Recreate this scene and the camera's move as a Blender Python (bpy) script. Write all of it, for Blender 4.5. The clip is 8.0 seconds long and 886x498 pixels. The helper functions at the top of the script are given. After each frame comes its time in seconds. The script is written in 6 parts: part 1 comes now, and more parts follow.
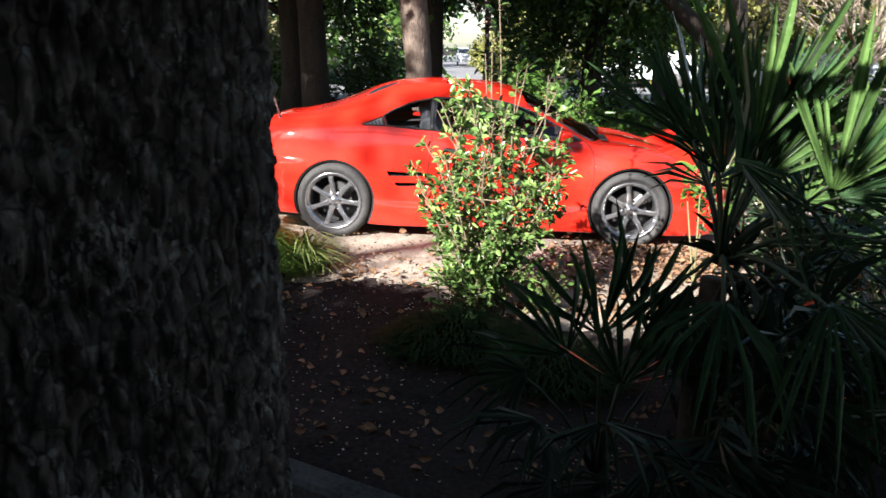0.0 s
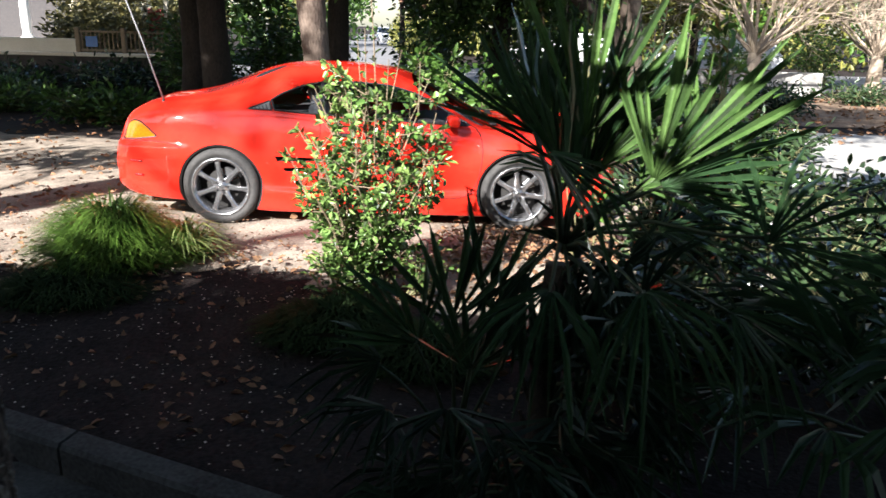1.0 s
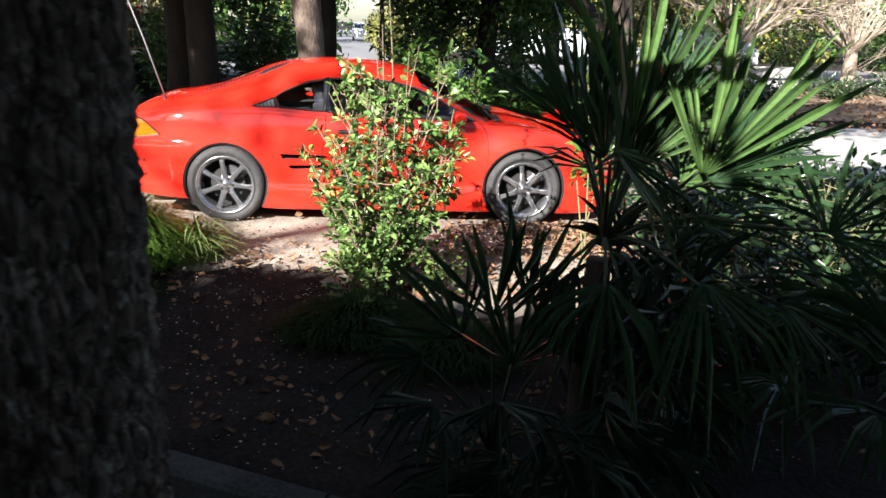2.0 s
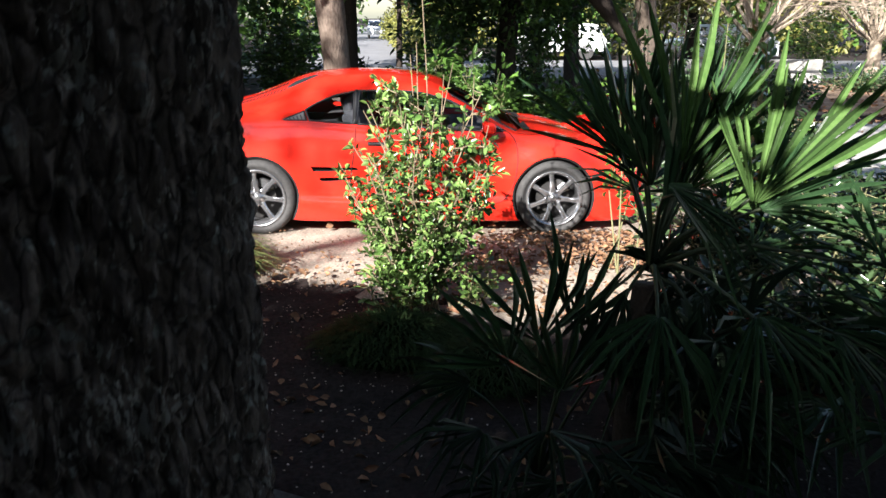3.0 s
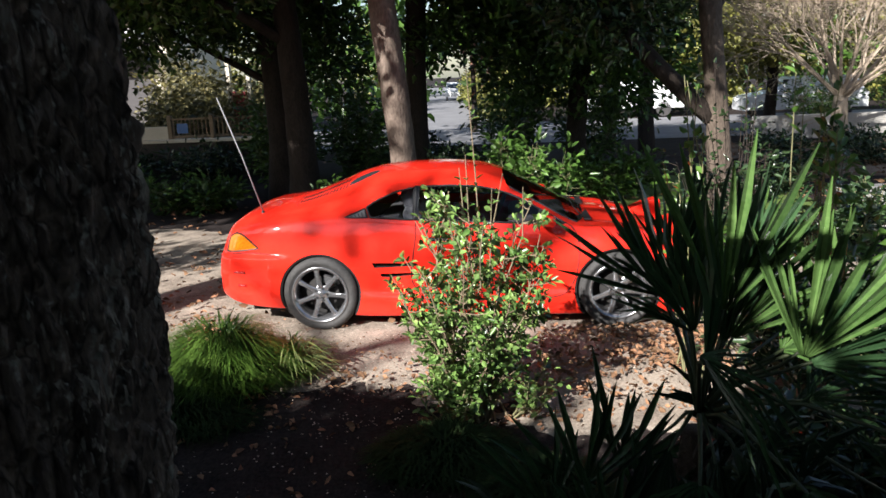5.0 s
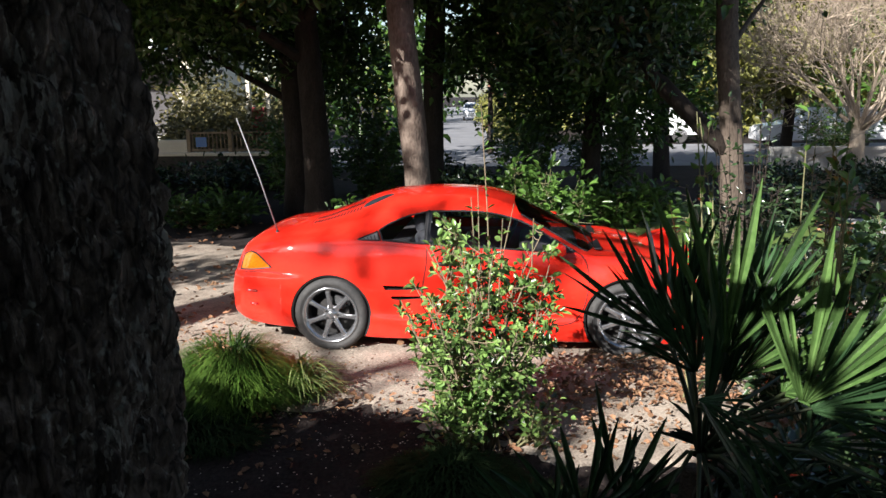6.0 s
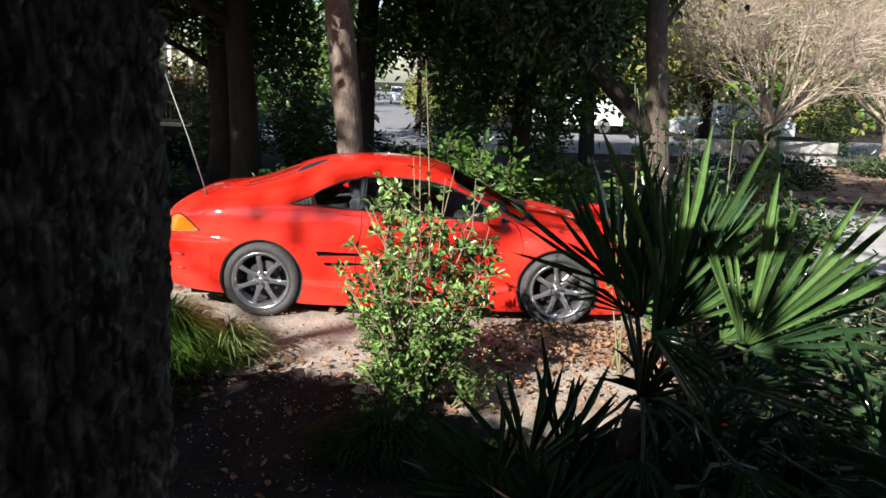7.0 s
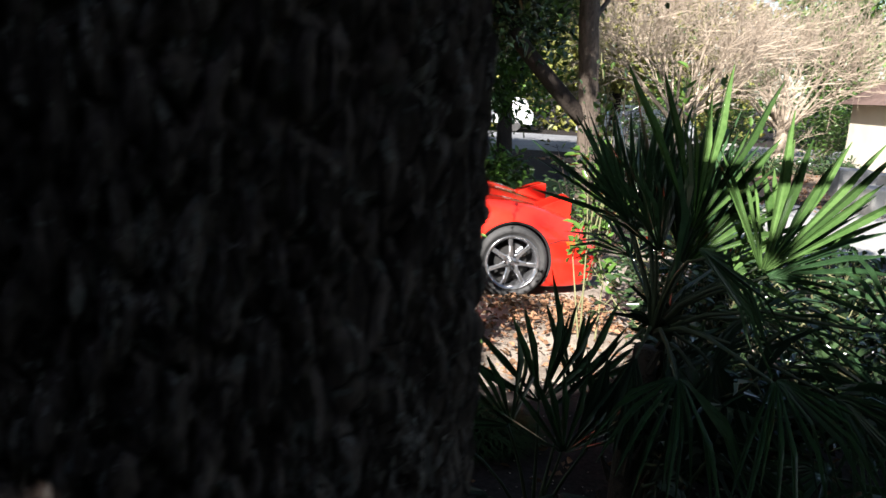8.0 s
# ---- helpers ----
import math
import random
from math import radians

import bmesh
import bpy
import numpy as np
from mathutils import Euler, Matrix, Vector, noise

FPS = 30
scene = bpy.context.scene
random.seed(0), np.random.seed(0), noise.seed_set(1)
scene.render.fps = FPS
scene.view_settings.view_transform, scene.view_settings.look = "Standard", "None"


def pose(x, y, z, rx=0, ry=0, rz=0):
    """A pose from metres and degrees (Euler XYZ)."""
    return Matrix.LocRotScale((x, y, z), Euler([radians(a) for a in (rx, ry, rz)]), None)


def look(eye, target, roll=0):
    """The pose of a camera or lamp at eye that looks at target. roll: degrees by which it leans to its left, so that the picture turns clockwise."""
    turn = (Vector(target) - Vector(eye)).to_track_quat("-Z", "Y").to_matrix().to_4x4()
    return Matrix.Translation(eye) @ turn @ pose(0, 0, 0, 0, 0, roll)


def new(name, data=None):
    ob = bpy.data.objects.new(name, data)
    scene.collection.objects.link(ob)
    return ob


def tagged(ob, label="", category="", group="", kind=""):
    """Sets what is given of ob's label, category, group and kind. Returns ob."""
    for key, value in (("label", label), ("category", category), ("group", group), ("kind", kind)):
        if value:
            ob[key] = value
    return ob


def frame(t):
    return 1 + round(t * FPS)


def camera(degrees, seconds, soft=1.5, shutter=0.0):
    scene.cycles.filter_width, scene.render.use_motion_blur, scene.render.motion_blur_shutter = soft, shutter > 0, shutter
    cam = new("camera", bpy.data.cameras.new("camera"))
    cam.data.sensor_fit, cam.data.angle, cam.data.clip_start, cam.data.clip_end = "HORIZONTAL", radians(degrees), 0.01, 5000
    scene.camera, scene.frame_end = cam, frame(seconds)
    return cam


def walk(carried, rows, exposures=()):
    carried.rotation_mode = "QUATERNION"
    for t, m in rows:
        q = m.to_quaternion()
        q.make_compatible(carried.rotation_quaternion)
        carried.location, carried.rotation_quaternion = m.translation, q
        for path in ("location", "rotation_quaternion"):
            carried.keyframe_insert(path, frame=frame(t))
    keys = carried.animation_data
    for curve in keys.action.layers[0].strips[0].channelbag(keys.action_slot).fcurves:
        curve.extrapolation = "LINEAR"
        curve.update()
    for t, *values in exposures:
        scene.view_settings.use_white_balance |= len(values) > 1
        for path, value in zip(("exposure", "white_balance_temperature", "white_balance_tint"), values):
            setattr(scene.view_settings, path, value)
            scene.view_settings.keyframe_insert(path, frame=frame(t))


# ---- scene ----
cam = camera(60.5, 8.0, soft=1.5, shutter=0.3)
PATH = [
    (0, (0.295, -0.012, 1.549), (0.108, 1.911, 1.034), 0.7),
    (0.5, (0.398, -0.021, 1.581), (0.303, 1.898, 1.026), 0.8),
    (1, (0.58, -0.003, 1.591), (0.587, 1.916, 1.03), 1.4),
    (1.2, (0.631, 0.006, 1.587), (0.655, 1.924, 1.022), 1.3),
    (2.5, (0.178, -0.026, 1.612), (0.262, 1.888, 1.037), 1.4),
    (3, (0.216, 0.006, 1.713), (0.243, 1.919, 1.129), 0.1),
    (3.5, (0.324, 0.086, 1.792), (0.306, 2.001, 1.215), -1.3),
    (4, (0.388, 0.151, 1.86), (0.33, 2.072, 1.305), -2.4),
    (4.5, (0.392, 0.159, 1.938), (0.272, 2.091, 1.436), -2.8),
    (5, (0.394, 0.137, 2.014), (0.206, 2.078, 1.571), -2.5),
    (5.2, (0.388, 0.121, 2.04), (0.179, 2.064, 1.615), -2.2),
    (6.3, (0.418, 0.092, 2.08), (0.223, 2.043, 1.684), -0.0),
    (6.5, (0.416, 0.092, 2.04), (0.268, 2.046, 1.638), 0.5),
    (7, (0.311, 0.084, 1.921), (0.295, 2.038, 1.493), 1.8),
    (7.5, (0.114, 0.04, 1.795), (0.224, 1.989, 1.36), 2.9),
    (8, (-0.124, 0.035, 1.673), (0.118, 1.977, 1.258), 3.8),
]
walk(cam, [(t, look(eye, target, roll)) for t, eye, target, roll in PATH],
     [(t, stops + .10, 6320, 12) for t, stops in ((0, 2.0), (1, 2.0), (2.5, 1.88), (3.0, 1.95), (3.5, 1.90), (4.0, 1.68), (4.5, 1.38), (5.2, 1.37), (6.5, 1.42), (7.0, 1.37), (7.5, 1.43), (8, 1.86))])

# ---- light ----
SUN_AZ, SUN_EL = math.atan2(-0.537, -0.843), radians(31)
world = bpy.data.worlds.new("sky")
scene.world = world
world.use_nodes = True
_nt = world.node_tree
_sky = _nt.nodes.new("ShaderNodeTexSky")
_sky.sky_type, _sky.sun_disc = "NISHITA", False
_sky.sun_elevation, _sky.sun_rotation = SUN_EL, SUN_AZ
_nt.nodes["Background"].inputs["Strength"].default_value = 0.06
_nt.links.new(_sky.outputs[0], _nt.nodes["Background"].inputs["Color"])
TO_SUN = Vector((math.sin(SUN_AZ) * math.cos(SUN_EL), math.cos(SUN_AZ) * math.cos(SUN_EL), math.sin(SUN_EL)))
sun = new("sun", bpy.data.lights.new("sun", "SUN"))
sun.data.energy, sun.data.angle, sun.data.color = 5.0, radians(0.5), (1.0, 0.96, 0.90)
sun.matrix_world = look(TO_SUN * 30, (0, 0, 0))

# ---- materials ----
def material(name, c1, c2=None, scale=8.0, fine=60.0, rough=0.7, bump=0.0, metal=0.0, coat=0.0, stretch=(1, 1, 1), spread=0.0, spec=0.5, translucent=0.0):
    """Two colours mixed by coarse and fine noise, with fine relief; spread varies the tone piece by piece."""
    m = bpy.data.materials.new(name)
    m.use_nodes = True
    nt = m.node_tree
    b = nt.nodes["Principled BSDF"]
    b.inputs["Roughness"].default_value = rough
    b.inputs["Metallic"].default_value = metal
    b.inputs["Coat Weight"].default_value = coat
    b.inputs["Coat Roughness"].default_value = 0.04
    b.inputs["Specular IOR Level"].default_value = spec
    c2 = c2 or c1
    tc = nt.nodes.new("ShaderNodeTexCoord")
    mp = nt.nodes.new("ShaderNodeMapping")
    mp.inputs["Scale"].default_value = stretch
    nt.links.new(tc.outputs["Object"], mp.inputs[0])
    n1 = nt.nodes.new("ShaderNodeTexNoise")
    n1.inputs["Scale"].default_value, n1.inputs["Detail"].default_value = scale, 6
    n2 = nt.nodes.new("ShaderNodeTexNoise")
    n2.inputs["Scale"].default_value, n2.inputs["Detail"].default_value = fine, 4
    nt.links.new(mp.outputs[0], n1.inputs[0])
    nt.links.new(mp.outputs[0], n2.inputs[0])
    add = nt.nodes.new("ShaderNodeMath")
    add.operation = "ADD"
    nt.links.new(n1.outputs[0], add.inputs[0])
    nt.links.new(n2.outputs[0], add.inputs[1])
    mr = nt.nodes.new("ShaderNodeMapRange")
    mr.inputs["From Min"].default_value, mr.inputs["From Max"].default_value = 0.72, 1.28
    nt.links.new(add.outputs[0], mr.inputs[0])
    mix = nt.nodes.new("ShaderNodeMix")
    mix.data_type = "RGBA"
    mix.inputs["A"].default_value, mix.inputs["B"].default_value = (*c1, 1), (*c2, 1)
    nt.links.new(mr.outputs[0], mix.inputs["Factor"])
    out = mix.outputs["Result"]
    if spread:
        geo = nt.nodes.new("ShaderNodeNewGeometry")
        r = nt.nodes.new("ShaderNodeMapRange")
        r.inputs["To Min"].default_value, r.inputs["To Max"].default_value = 1 - spread, 1 + spread
        nt.links.new(geo.outputs["Random Per Island"], r.inputs[0])
        hsv = nt.nodes.new("ShaderNodeHueSaturation")
        nt.links.new(r.outputs[0], hsv.inputs["Value"])
        r2 = nt.nodes.new("ShaderNodeMapRange")
        r2.inputs["To Min"].default_value, r2.inputs["To Max"].default_value = 0.5 + 0.02 * min(1, spread), 0.5 - 0.008 * min(1, spread)
        nt.links.new(geo.outputs["Random Per Island"], r2.inputs[0])
        nt.links.new(r2.outputs[0], hsv.inputs["Hue"])
        nt.links.new(out, hsv.inputs["Color"])
        out = hsv.outputs[0]
    nt.links.new(out, b.inputs["Base Color"])
    if bump:
        bp = nt.nodes.new("ShaderNodeBump")
        bp.inputs["Strength"].default_value, bp.inputs["Distance"].default_value = min(1.0, bump), 0.02
        nt.links.new(add.outputs[0], bp.inputs["Height"])
        nt.links.new(bp.outputs[0], b.inputs["Normal"])
    if translucent:
        tr = nt.nodes.new("ShaderNodeBsdfTranslucent")
        nt.links.new(out, tr.inputs["Color"])
        ms = nt.nodes.new("ShaderNodeMixShader")
        ms.inputs[0].default_value = translucent
        nt.links.new(b.outputs[0], ms.inputs[1])
        nt.links.new(tr.outputs[0], ms.inputs[2])
        nt.links.new(ms.outputs[0], nt.nodes["Material Output"].inputs["Surface"])
    return m


def glass(name, tint, rough=0.02):
    """A tinted pane: see-through with a clear reflection."""
    m = bpy.data.materials.new(name)
    m.use_nodes = True
    nt = m.node_tree
    nt.nodes.remove(nt.nodes["Principled BSDF"])
    t = nt.nodes.new("ShaderNodeBsdfTransparent")
    t.inputs["Color"].default_value = (*tint, 1)
    g = nt.nodes.new("ShaderNodeBsdfGlossy")
    g.inputs["Roughness"].default_value = rough
    fr = nt.nodes.new("ShaderNodeFresnel")
    fr.inputs["IOR"].default_value = 1.5
    ms = nt.nodes.new("ShaderNodeMixShader")
    nt.links.new(fr.outputs[0], ms.inputs[0])
    nt.links.new(t.outputs[0], ms.inputs[1])
    nt.links.new(g.outputs[0], ms.inputs[2])
    nt.links.new(ms.outputs[0], nt.nodes["Material Output"].inputs["Surface"])
    return m


RED = material("red_car_paint", (0.79, 0.028, 0.013), (0.70, 0.022, 0.011), scale=1.2, fine=30, rough=0.5, coat=1.0, spec=0.06)
TRIM = material("black_trim", (0.012, 0.012, 0.013), (0.02, 0.02, 0.022), rough=0.45, bump=0.05)
WELL = material("wheel_well", (0.006, 0.006, 0.006), (0.012, 0.011, 0.010), rough=0.9)
RUBBER = material("tyre_rubber", (0.022, 0.0215, 0.021), (0.050, 0.048, 0.046), scale=6, fine=40, rough=0.8, bump=0.1)
ALLOY = material("alloy_wheel", (0.33, 0.33, 0.34), (0.42, 0.42, 0.43), scale=10, fine=60, rough=0.2, metal=0.85)
DARKMETAL = material("dark_metal", (0.02, 0.02, 0.02), (0.04, 0.037, 0.034), scale=12, fine=60, rough=0.6, metal=0.4)
CHROME = material("bare_metal", (0.55, 0.55, 0.56), (0.62, 0.62, 0.62), rough=0.2, metal=1.0)
AMBER = material("amber_lens", (0.48, 0.085, 0.003), (0.64, 0.16, 0.006), scale=60, fine=200, rough=0.15, coat=0.8)
LAMPRED = material("red_lens", (0.28, 0.006, 0.006), (0.34, 0.01, 0.008), rough=0.15, coat=0.8)
WHITELENS = material("clear_lens", (0.62, 0.62, 0.60), (0.7, 0.7, 0.68), rough=0.12, coat=0.8)
SIDEGLASS = glass("tinted_side_glass", (0.84, 0.87, 0.90))
GREYPLASTIC = material("grey_plastic", (0.17, 0.17, 0.175), (0.24, 0.24, 0.245), rough=0.6)
SCREENGLASS = glass("windscreen_glass", (0.36, 0.42, 0.44))
SEATGREY = material("seat_cloth", (0.20, 0.20, 0.215), (0.30, 0.30, 0.32), scale=20, fine=200, rough=0.95, bump=0.2)
CABIN = material("cabin_plastic", (0.035, 0.033, 0.035), (0.055, 0.05, 0.052), scale=20, rough=0.8)
MAROON = material("maroon_trim", (0.20, 0.012, 0.05), (0.26, 0.02, 0.07), rough=0.8)
BARK = material("furrowed_bark", (0.055, 0.041, 0.035), (0.275, 0.208, 0.176), scale=14, fine=90, rough=0.95, bump=0.9, stretch=(1, 1, 0.35), spec=0.2)
_nt = BARK.node_tree
_b = _nt.nodes["Principled BSDF"]
_src = _b.inputs["Base Color"].links[0].from_socket
_tc = _nt.nodes.new("ShaderNodeTexCoord")
_n = _nt.nodes.new("ShaderNodeTexNoise")
_n.inputs["Scale"].default_value, _n.inputs["Detail"].default_value = 55, 6
_nt.links.new(_tc.outputs["Object"], _n.inputs[0])
_r = _nt.nodes.new("ShaderNodeMapRange")
_r.inputs["From Min"].default_value, _r.inputs["From Max"].default_value = 0.61, 0.655
_nt.links.new(_n.outputs[0], _r.inputs[0])
_m = _nt.nodes.new("ShaderNodeMix")
_m.data_type = "RGBA"
_m.inputs["B"].default_value = (0.30, 0.28, 0.25, 1)
_nt.links.new(_r.outputs[0], _m.inputs["Factor"])
_nt.links.new(_src, _m.inputs["A"])
_nt.links.new(_m.outputs["Result"], _b.inputs["Base Color"])
_mp = _nt.nodes.new("ShaderNodeMapping")
_mp.inputs["Scale"].default_value = (1, 1, .28)
_nt.links.new(_tc.outputs["Object"], _mp.inputs[0])
_n2 = _nt.nodes.new("ShaderNodeTexNoise")
_n2.inputs["Scale"].default_value, _n2.inputs["Detail"].default_value, _n2.inputs["Roughness"].default_value = 70, 9, .7
_nt.links.new(_mp.outputs[0], _n2.inputs[0])
_v2 = _nt.nodes.new("ShaderNodeTexVoronoi")
_v2.feature = "DISTANCE_TO_EDGE"
_v2.inputs["Scale"].default_value = 46
_nt.links.new(_mp.outputs[0], _v2.inputs[0])
_h2 = _nt.nodes.new("ShaderNodeMath")
_h2.operation = "MULTIPLY_ADD"
_h2.inputs[1].default_value = 1.6
_nt.links.new(_v2.outputs["Distance"], _h2.inputs[0])
_nt.links.new(_n2.outputs[0], _h2.inputs[2])
# Crack lines darkened in the colour, adding shade the relief lacks.
_cr = _nt.nodes.new("ShaderNodeMapRange")
_cr.inputs["From Max"].default_value, _cr.inputs["To Min"].default_value = 0.10, 0.24
_nt.links.new(_v2.outputs["Distance"], _cr.inputs[0])
_hs = _nt.nodes.new("ShaderNodeHueSaturation")
_nt.links.new(_cr.outputs[0], _hs.inputs["Value"])
_nt.links.new(_m.outputs["Result"], _hs.inputs["Color"])
_n3 = _nt.nodes.new("ShaderNodeTexNoise")
_n3.inputs["Scale"].default_value, _n3.inputs["Detail"].default_value = 170, 4
_nt.links.new(_mp.outputs[0], _n3.inputs[0])
_n4 = _nt.nodes.new("ShaderNodeTexNoise")
_n4.inputs["Scale"].default_value, _n4.inputs["Detail"].default_value = 7, 3
_nt.links.new(_tc.outputs["Object"], _n4.inputs[0])
_ad = _nt.nodes.new("ShaderNodeMath")
_ad.operation = "ADD"
_nt.links.new(_n3.outputs[0], _ad.inputs[0])
_nt.links.new(_n4.outputs[0], _ad.inputs[1])
_r3 = _nt.nodes.new("ShaderNodeMapRange")
_r3.inputs["From Min"].default_value, _r3.inputs["From Max"].default_value = 1.13, 1.19
_nt.links.new(_ad.outputs[0], _r3.inputs[0])
_m3 = _nt.nodes.new("ShaderNodeMix")
_m3.data_type = "RGBA"
_m3.inputs["B"].default_value = (0.34, 0.30, 0.265, 1)
_nt.links.new(_r3.outputs[0], _m3.inputs["Factor"])
_nt.links.new(_hs.outputs[0], _m3.inputs["A"])
_nt.links.new(_m3.outputs["Result"], _b.inputs["Base Color"])
_bp2 = _nt.nodes.new("ShaderNodeBump")
_bp2.inputs["Strength"].default_value, _bp2.inputs["Distance"].default_value = 1.0, 0.03
_nt.links.new(_h2.outputs[0], _bp2.inputs["Height"])
_nt.links.new(_b.inputs["Normal"].links[0].from_socket, _bp2.inputs["Normal"])
_nt.links.new(_bp2.outputs[0], _b.inputs["Normal"])
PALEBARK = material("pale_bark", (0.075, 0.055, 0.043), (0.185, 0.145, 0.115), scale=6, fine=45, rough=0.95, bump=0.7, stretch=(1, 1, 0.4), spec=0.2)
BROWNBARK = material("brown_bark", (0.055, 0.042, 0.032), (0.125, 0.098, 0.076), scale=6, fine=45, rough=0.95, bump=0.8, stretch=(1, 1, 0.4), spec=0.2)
# Set below natural bark tone, to deepen the shade on these trunks.
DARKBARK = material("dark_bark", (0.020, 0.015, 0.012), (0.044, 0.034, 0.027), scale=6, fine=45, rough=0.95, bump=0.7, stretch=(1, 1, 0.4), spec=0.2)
TWIG = material("bare_twig", (0.26, 0.205, 0.15), (0.39, 0.32, 0.245), scale=6, fine=45, rough=0.9, spec=0.2)
STEM = material("green_brown_stem", (0.11, 0.11, 0.045), (0.18, 0.17, 0.08), scale=12, fine=60, rough=0.8)
LEAF = material("evergreen_leaf", (0.040, 0.088, 0.014), (0.074, 0.140, 0.026), scale=3, fine=20, rough=0.36, spread=0.65, translucent=0.22)
SHRUBLEAF = material("shrub_leaf", (0.065, 0.135, 0.024), (0.10, 0.185, 0.038), scale=5, fine=30, rough=0.30, spread=0.45, translucent=0.25)
BUSHLEAF = material("bush_leaf", (0.060, 0.135, 0.026), (0.165, 0.235, 0.070), scale=4, fine=25, rough=0.30, spread=0.8, translucent=0.10)
BUSHSTEM = material("pale_brown_stem", (0.13, 0.10, 0.060), (0.24, 0.185, 0.115), scale=12, fine=60, rough=0.85)
YELLOWLEAF = material("yellow_green_leaf", (0.13, 0.15, 0.030), (0.235, 0.215, 0.055), scale=3, fine=20, rough=0.5, spread=0.45, translucent=0.3)
COPPERLEAF = material("copper_leaf", (0.16, 0.075, 0.045), (0.27, 0.15, 0.10), scale=3, fine=20, rough=0.5, spread=0.4, translucent=0.2)
OLIVELEAF = material("olive_leaf", (0.085, 0.085, 0.026), (0.20, 0.165, 0.062), scale=3, fine=20, rough=0.5, spread=0.6, translucent=0.2)
GRASS = material("mondo_grass", (0.034, 0.080, 0.011), (0.084, 0.140, 0.024), scale=5, fine=30, rough=0.36, spread=0.6, translucent=0.2)
PALEGRASS = material("pale_strap_leaf", (0.080, 0.125, 0.030), (0.200, 0.225, 0.090), scale=5, fine=30, rough=0.36, spread=0.6, translucent=0.15)
# The grass colour again, darkened to put shade into the mounds.
SHADEGRASS = material("shade_darkened_grass", (0.014, 0.026, 0.009), (0.026, 0.044, 0.014), scale=5, fine=30, rough=0.8, spread=0.4, spec=0.1)
GLOSSLEAF = material("dark_glossy_leaf", (0.022, 0.042, 0.016), (0.045, 0.075, 0.032), scale=3, fine=20, rough=0.2, spread=0.4, translucent=0.1)
LAWN = material("lawn_blades", (0.08, 0.13, 0.02), (0.12, 0.17, 0.035), scale=3, fine=30, rough=0.7, spread=0.4, translucent=0.2)
# One palm colour in middle, lit and shaded tones; the light is painted in.
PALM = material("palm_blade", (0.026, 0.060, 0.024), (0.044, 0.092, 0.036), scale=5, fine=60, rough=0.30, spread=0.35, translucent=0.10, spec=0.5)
LITPALM = material("sunlit_palm_blade", (0.052, 0.106, 0.027), (0.092, 0.158, 0.048), scale=5, fine=60, rough=0.25, spread=0.5, translucent=0.20, spec=0.6)
SHADEPALM = material("shaded_palm_blade", (0.012, 0.026, 0.013), (0.022, 0.042, 0.021), scale=5, fine=60, rough=0.42, spread=0.35, translucent=0.05, spec=0.4)
PALMSTEM = material("palm_stalk", (0.020, 0.034, 0.011), (0.038, 0.05, 0.018), scale=8, fine=60, rough=0.6)
FIBRE = material("palm_fibre", (0.022, 0.016, 0.011), (0.055, 0.038, 0.024), scale=10, fine=80, rough=1.0, bump=0.6)
DEADLEAF = material("dry_leaf", (0.13, 0.060, 0.030), (0.27, 0.145, 0.075), scale=4, fine=40, rough=0.85, spread=0.5)
# Darker than plain soil, to deepen the shade over the bed.
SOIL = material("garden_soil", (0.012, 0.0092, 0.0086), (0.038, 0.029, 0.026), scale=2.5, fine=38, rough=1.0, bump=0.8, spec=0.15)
GRAVEL = material("dusty_gravel", (0.125, 0.098, 0.076), (0.40, 0.34, 0.275), scale=2.6, fine=70, rough=1.0, bump=0.4, spec=0.15)
DRYBANK = material("dry_leafy_earth", (0.11, 0.070, 0.045), (0.30, 0.225, 0.16), scale=1.6, fine=30, rough=1.0, bump=0.6, spec=0.15)
PEBBLE = material("pebble", (0.26, 0.21, 0.165), (0.46, 0.39, 0.32), scale=8, fine=50, rough=0.9, spread=0.5)
CONCRETE = material("weathered_concrete", (0.24, 0.23, 0.21), (0.40, 0.385, 0.355), scale=3, fine=60, rough=0.95, bump=0.35)
# Far darker than the yard concrete: the shade is put into this colour.
KERBSTONE = material("shade_dark_concrete", (0.038, 0.037, 0.034), (0.088, 0.086, 0.080), scale=3, fine=50, rough=1.0, bump=0.4, spec=0.1)
ASPHALT = material("asphalt", (0.12, 0.12, 0.125), (0.20, 0.20, 0.205), scale=1.0, fine=60, rough=0.95, bump=0.3)
CREAM = material("cream_render", (0.62, 0.55, 0.43), (0.74, 0.67, 0.54), scale=1.5, fine=40, rough=0.95, bump=0.15)
WHITE = material("white_paint", (0.74, 0.74, 0.72), (0.82, 0.82, 0.80), scale=2, fine=30, rough=0.6)
WALLSTONE = material("dark_garden_wall", (0.035, 0.030, 0.026), (0.075, 0.063, 0.052), scale=3, fine=40, rough=0.95, bump=0.4)
ROOFTILE = material("brown_roof", (0.085, 0.052, 0.042), (0.15, 0.095, 0.075), scale=4, fine=40, rough=0.9, bump=0.3)
BRONZE = material("brown_railing", (0.17, 0.12, 0.07), (0.25, 0.18, 0.11), scale=10, rough=0.6, metal=0.2)
REDPAINT = material("dark_red_panel", (0.25, 0.02, 0.03), (0.32, 0.03, 0.04), scale=3, rough=0.7)
BLUESIGN = material("blue_enamel", (0.05, 0.16, 0.42), (0.07, 0.2, 0.5), rough=0.4)
CARWHITE = material("white_car_paint", (0.55, 0.56, 0.57), (0.62, 0.62, 0.62), rough=0.3, coat=0.6)
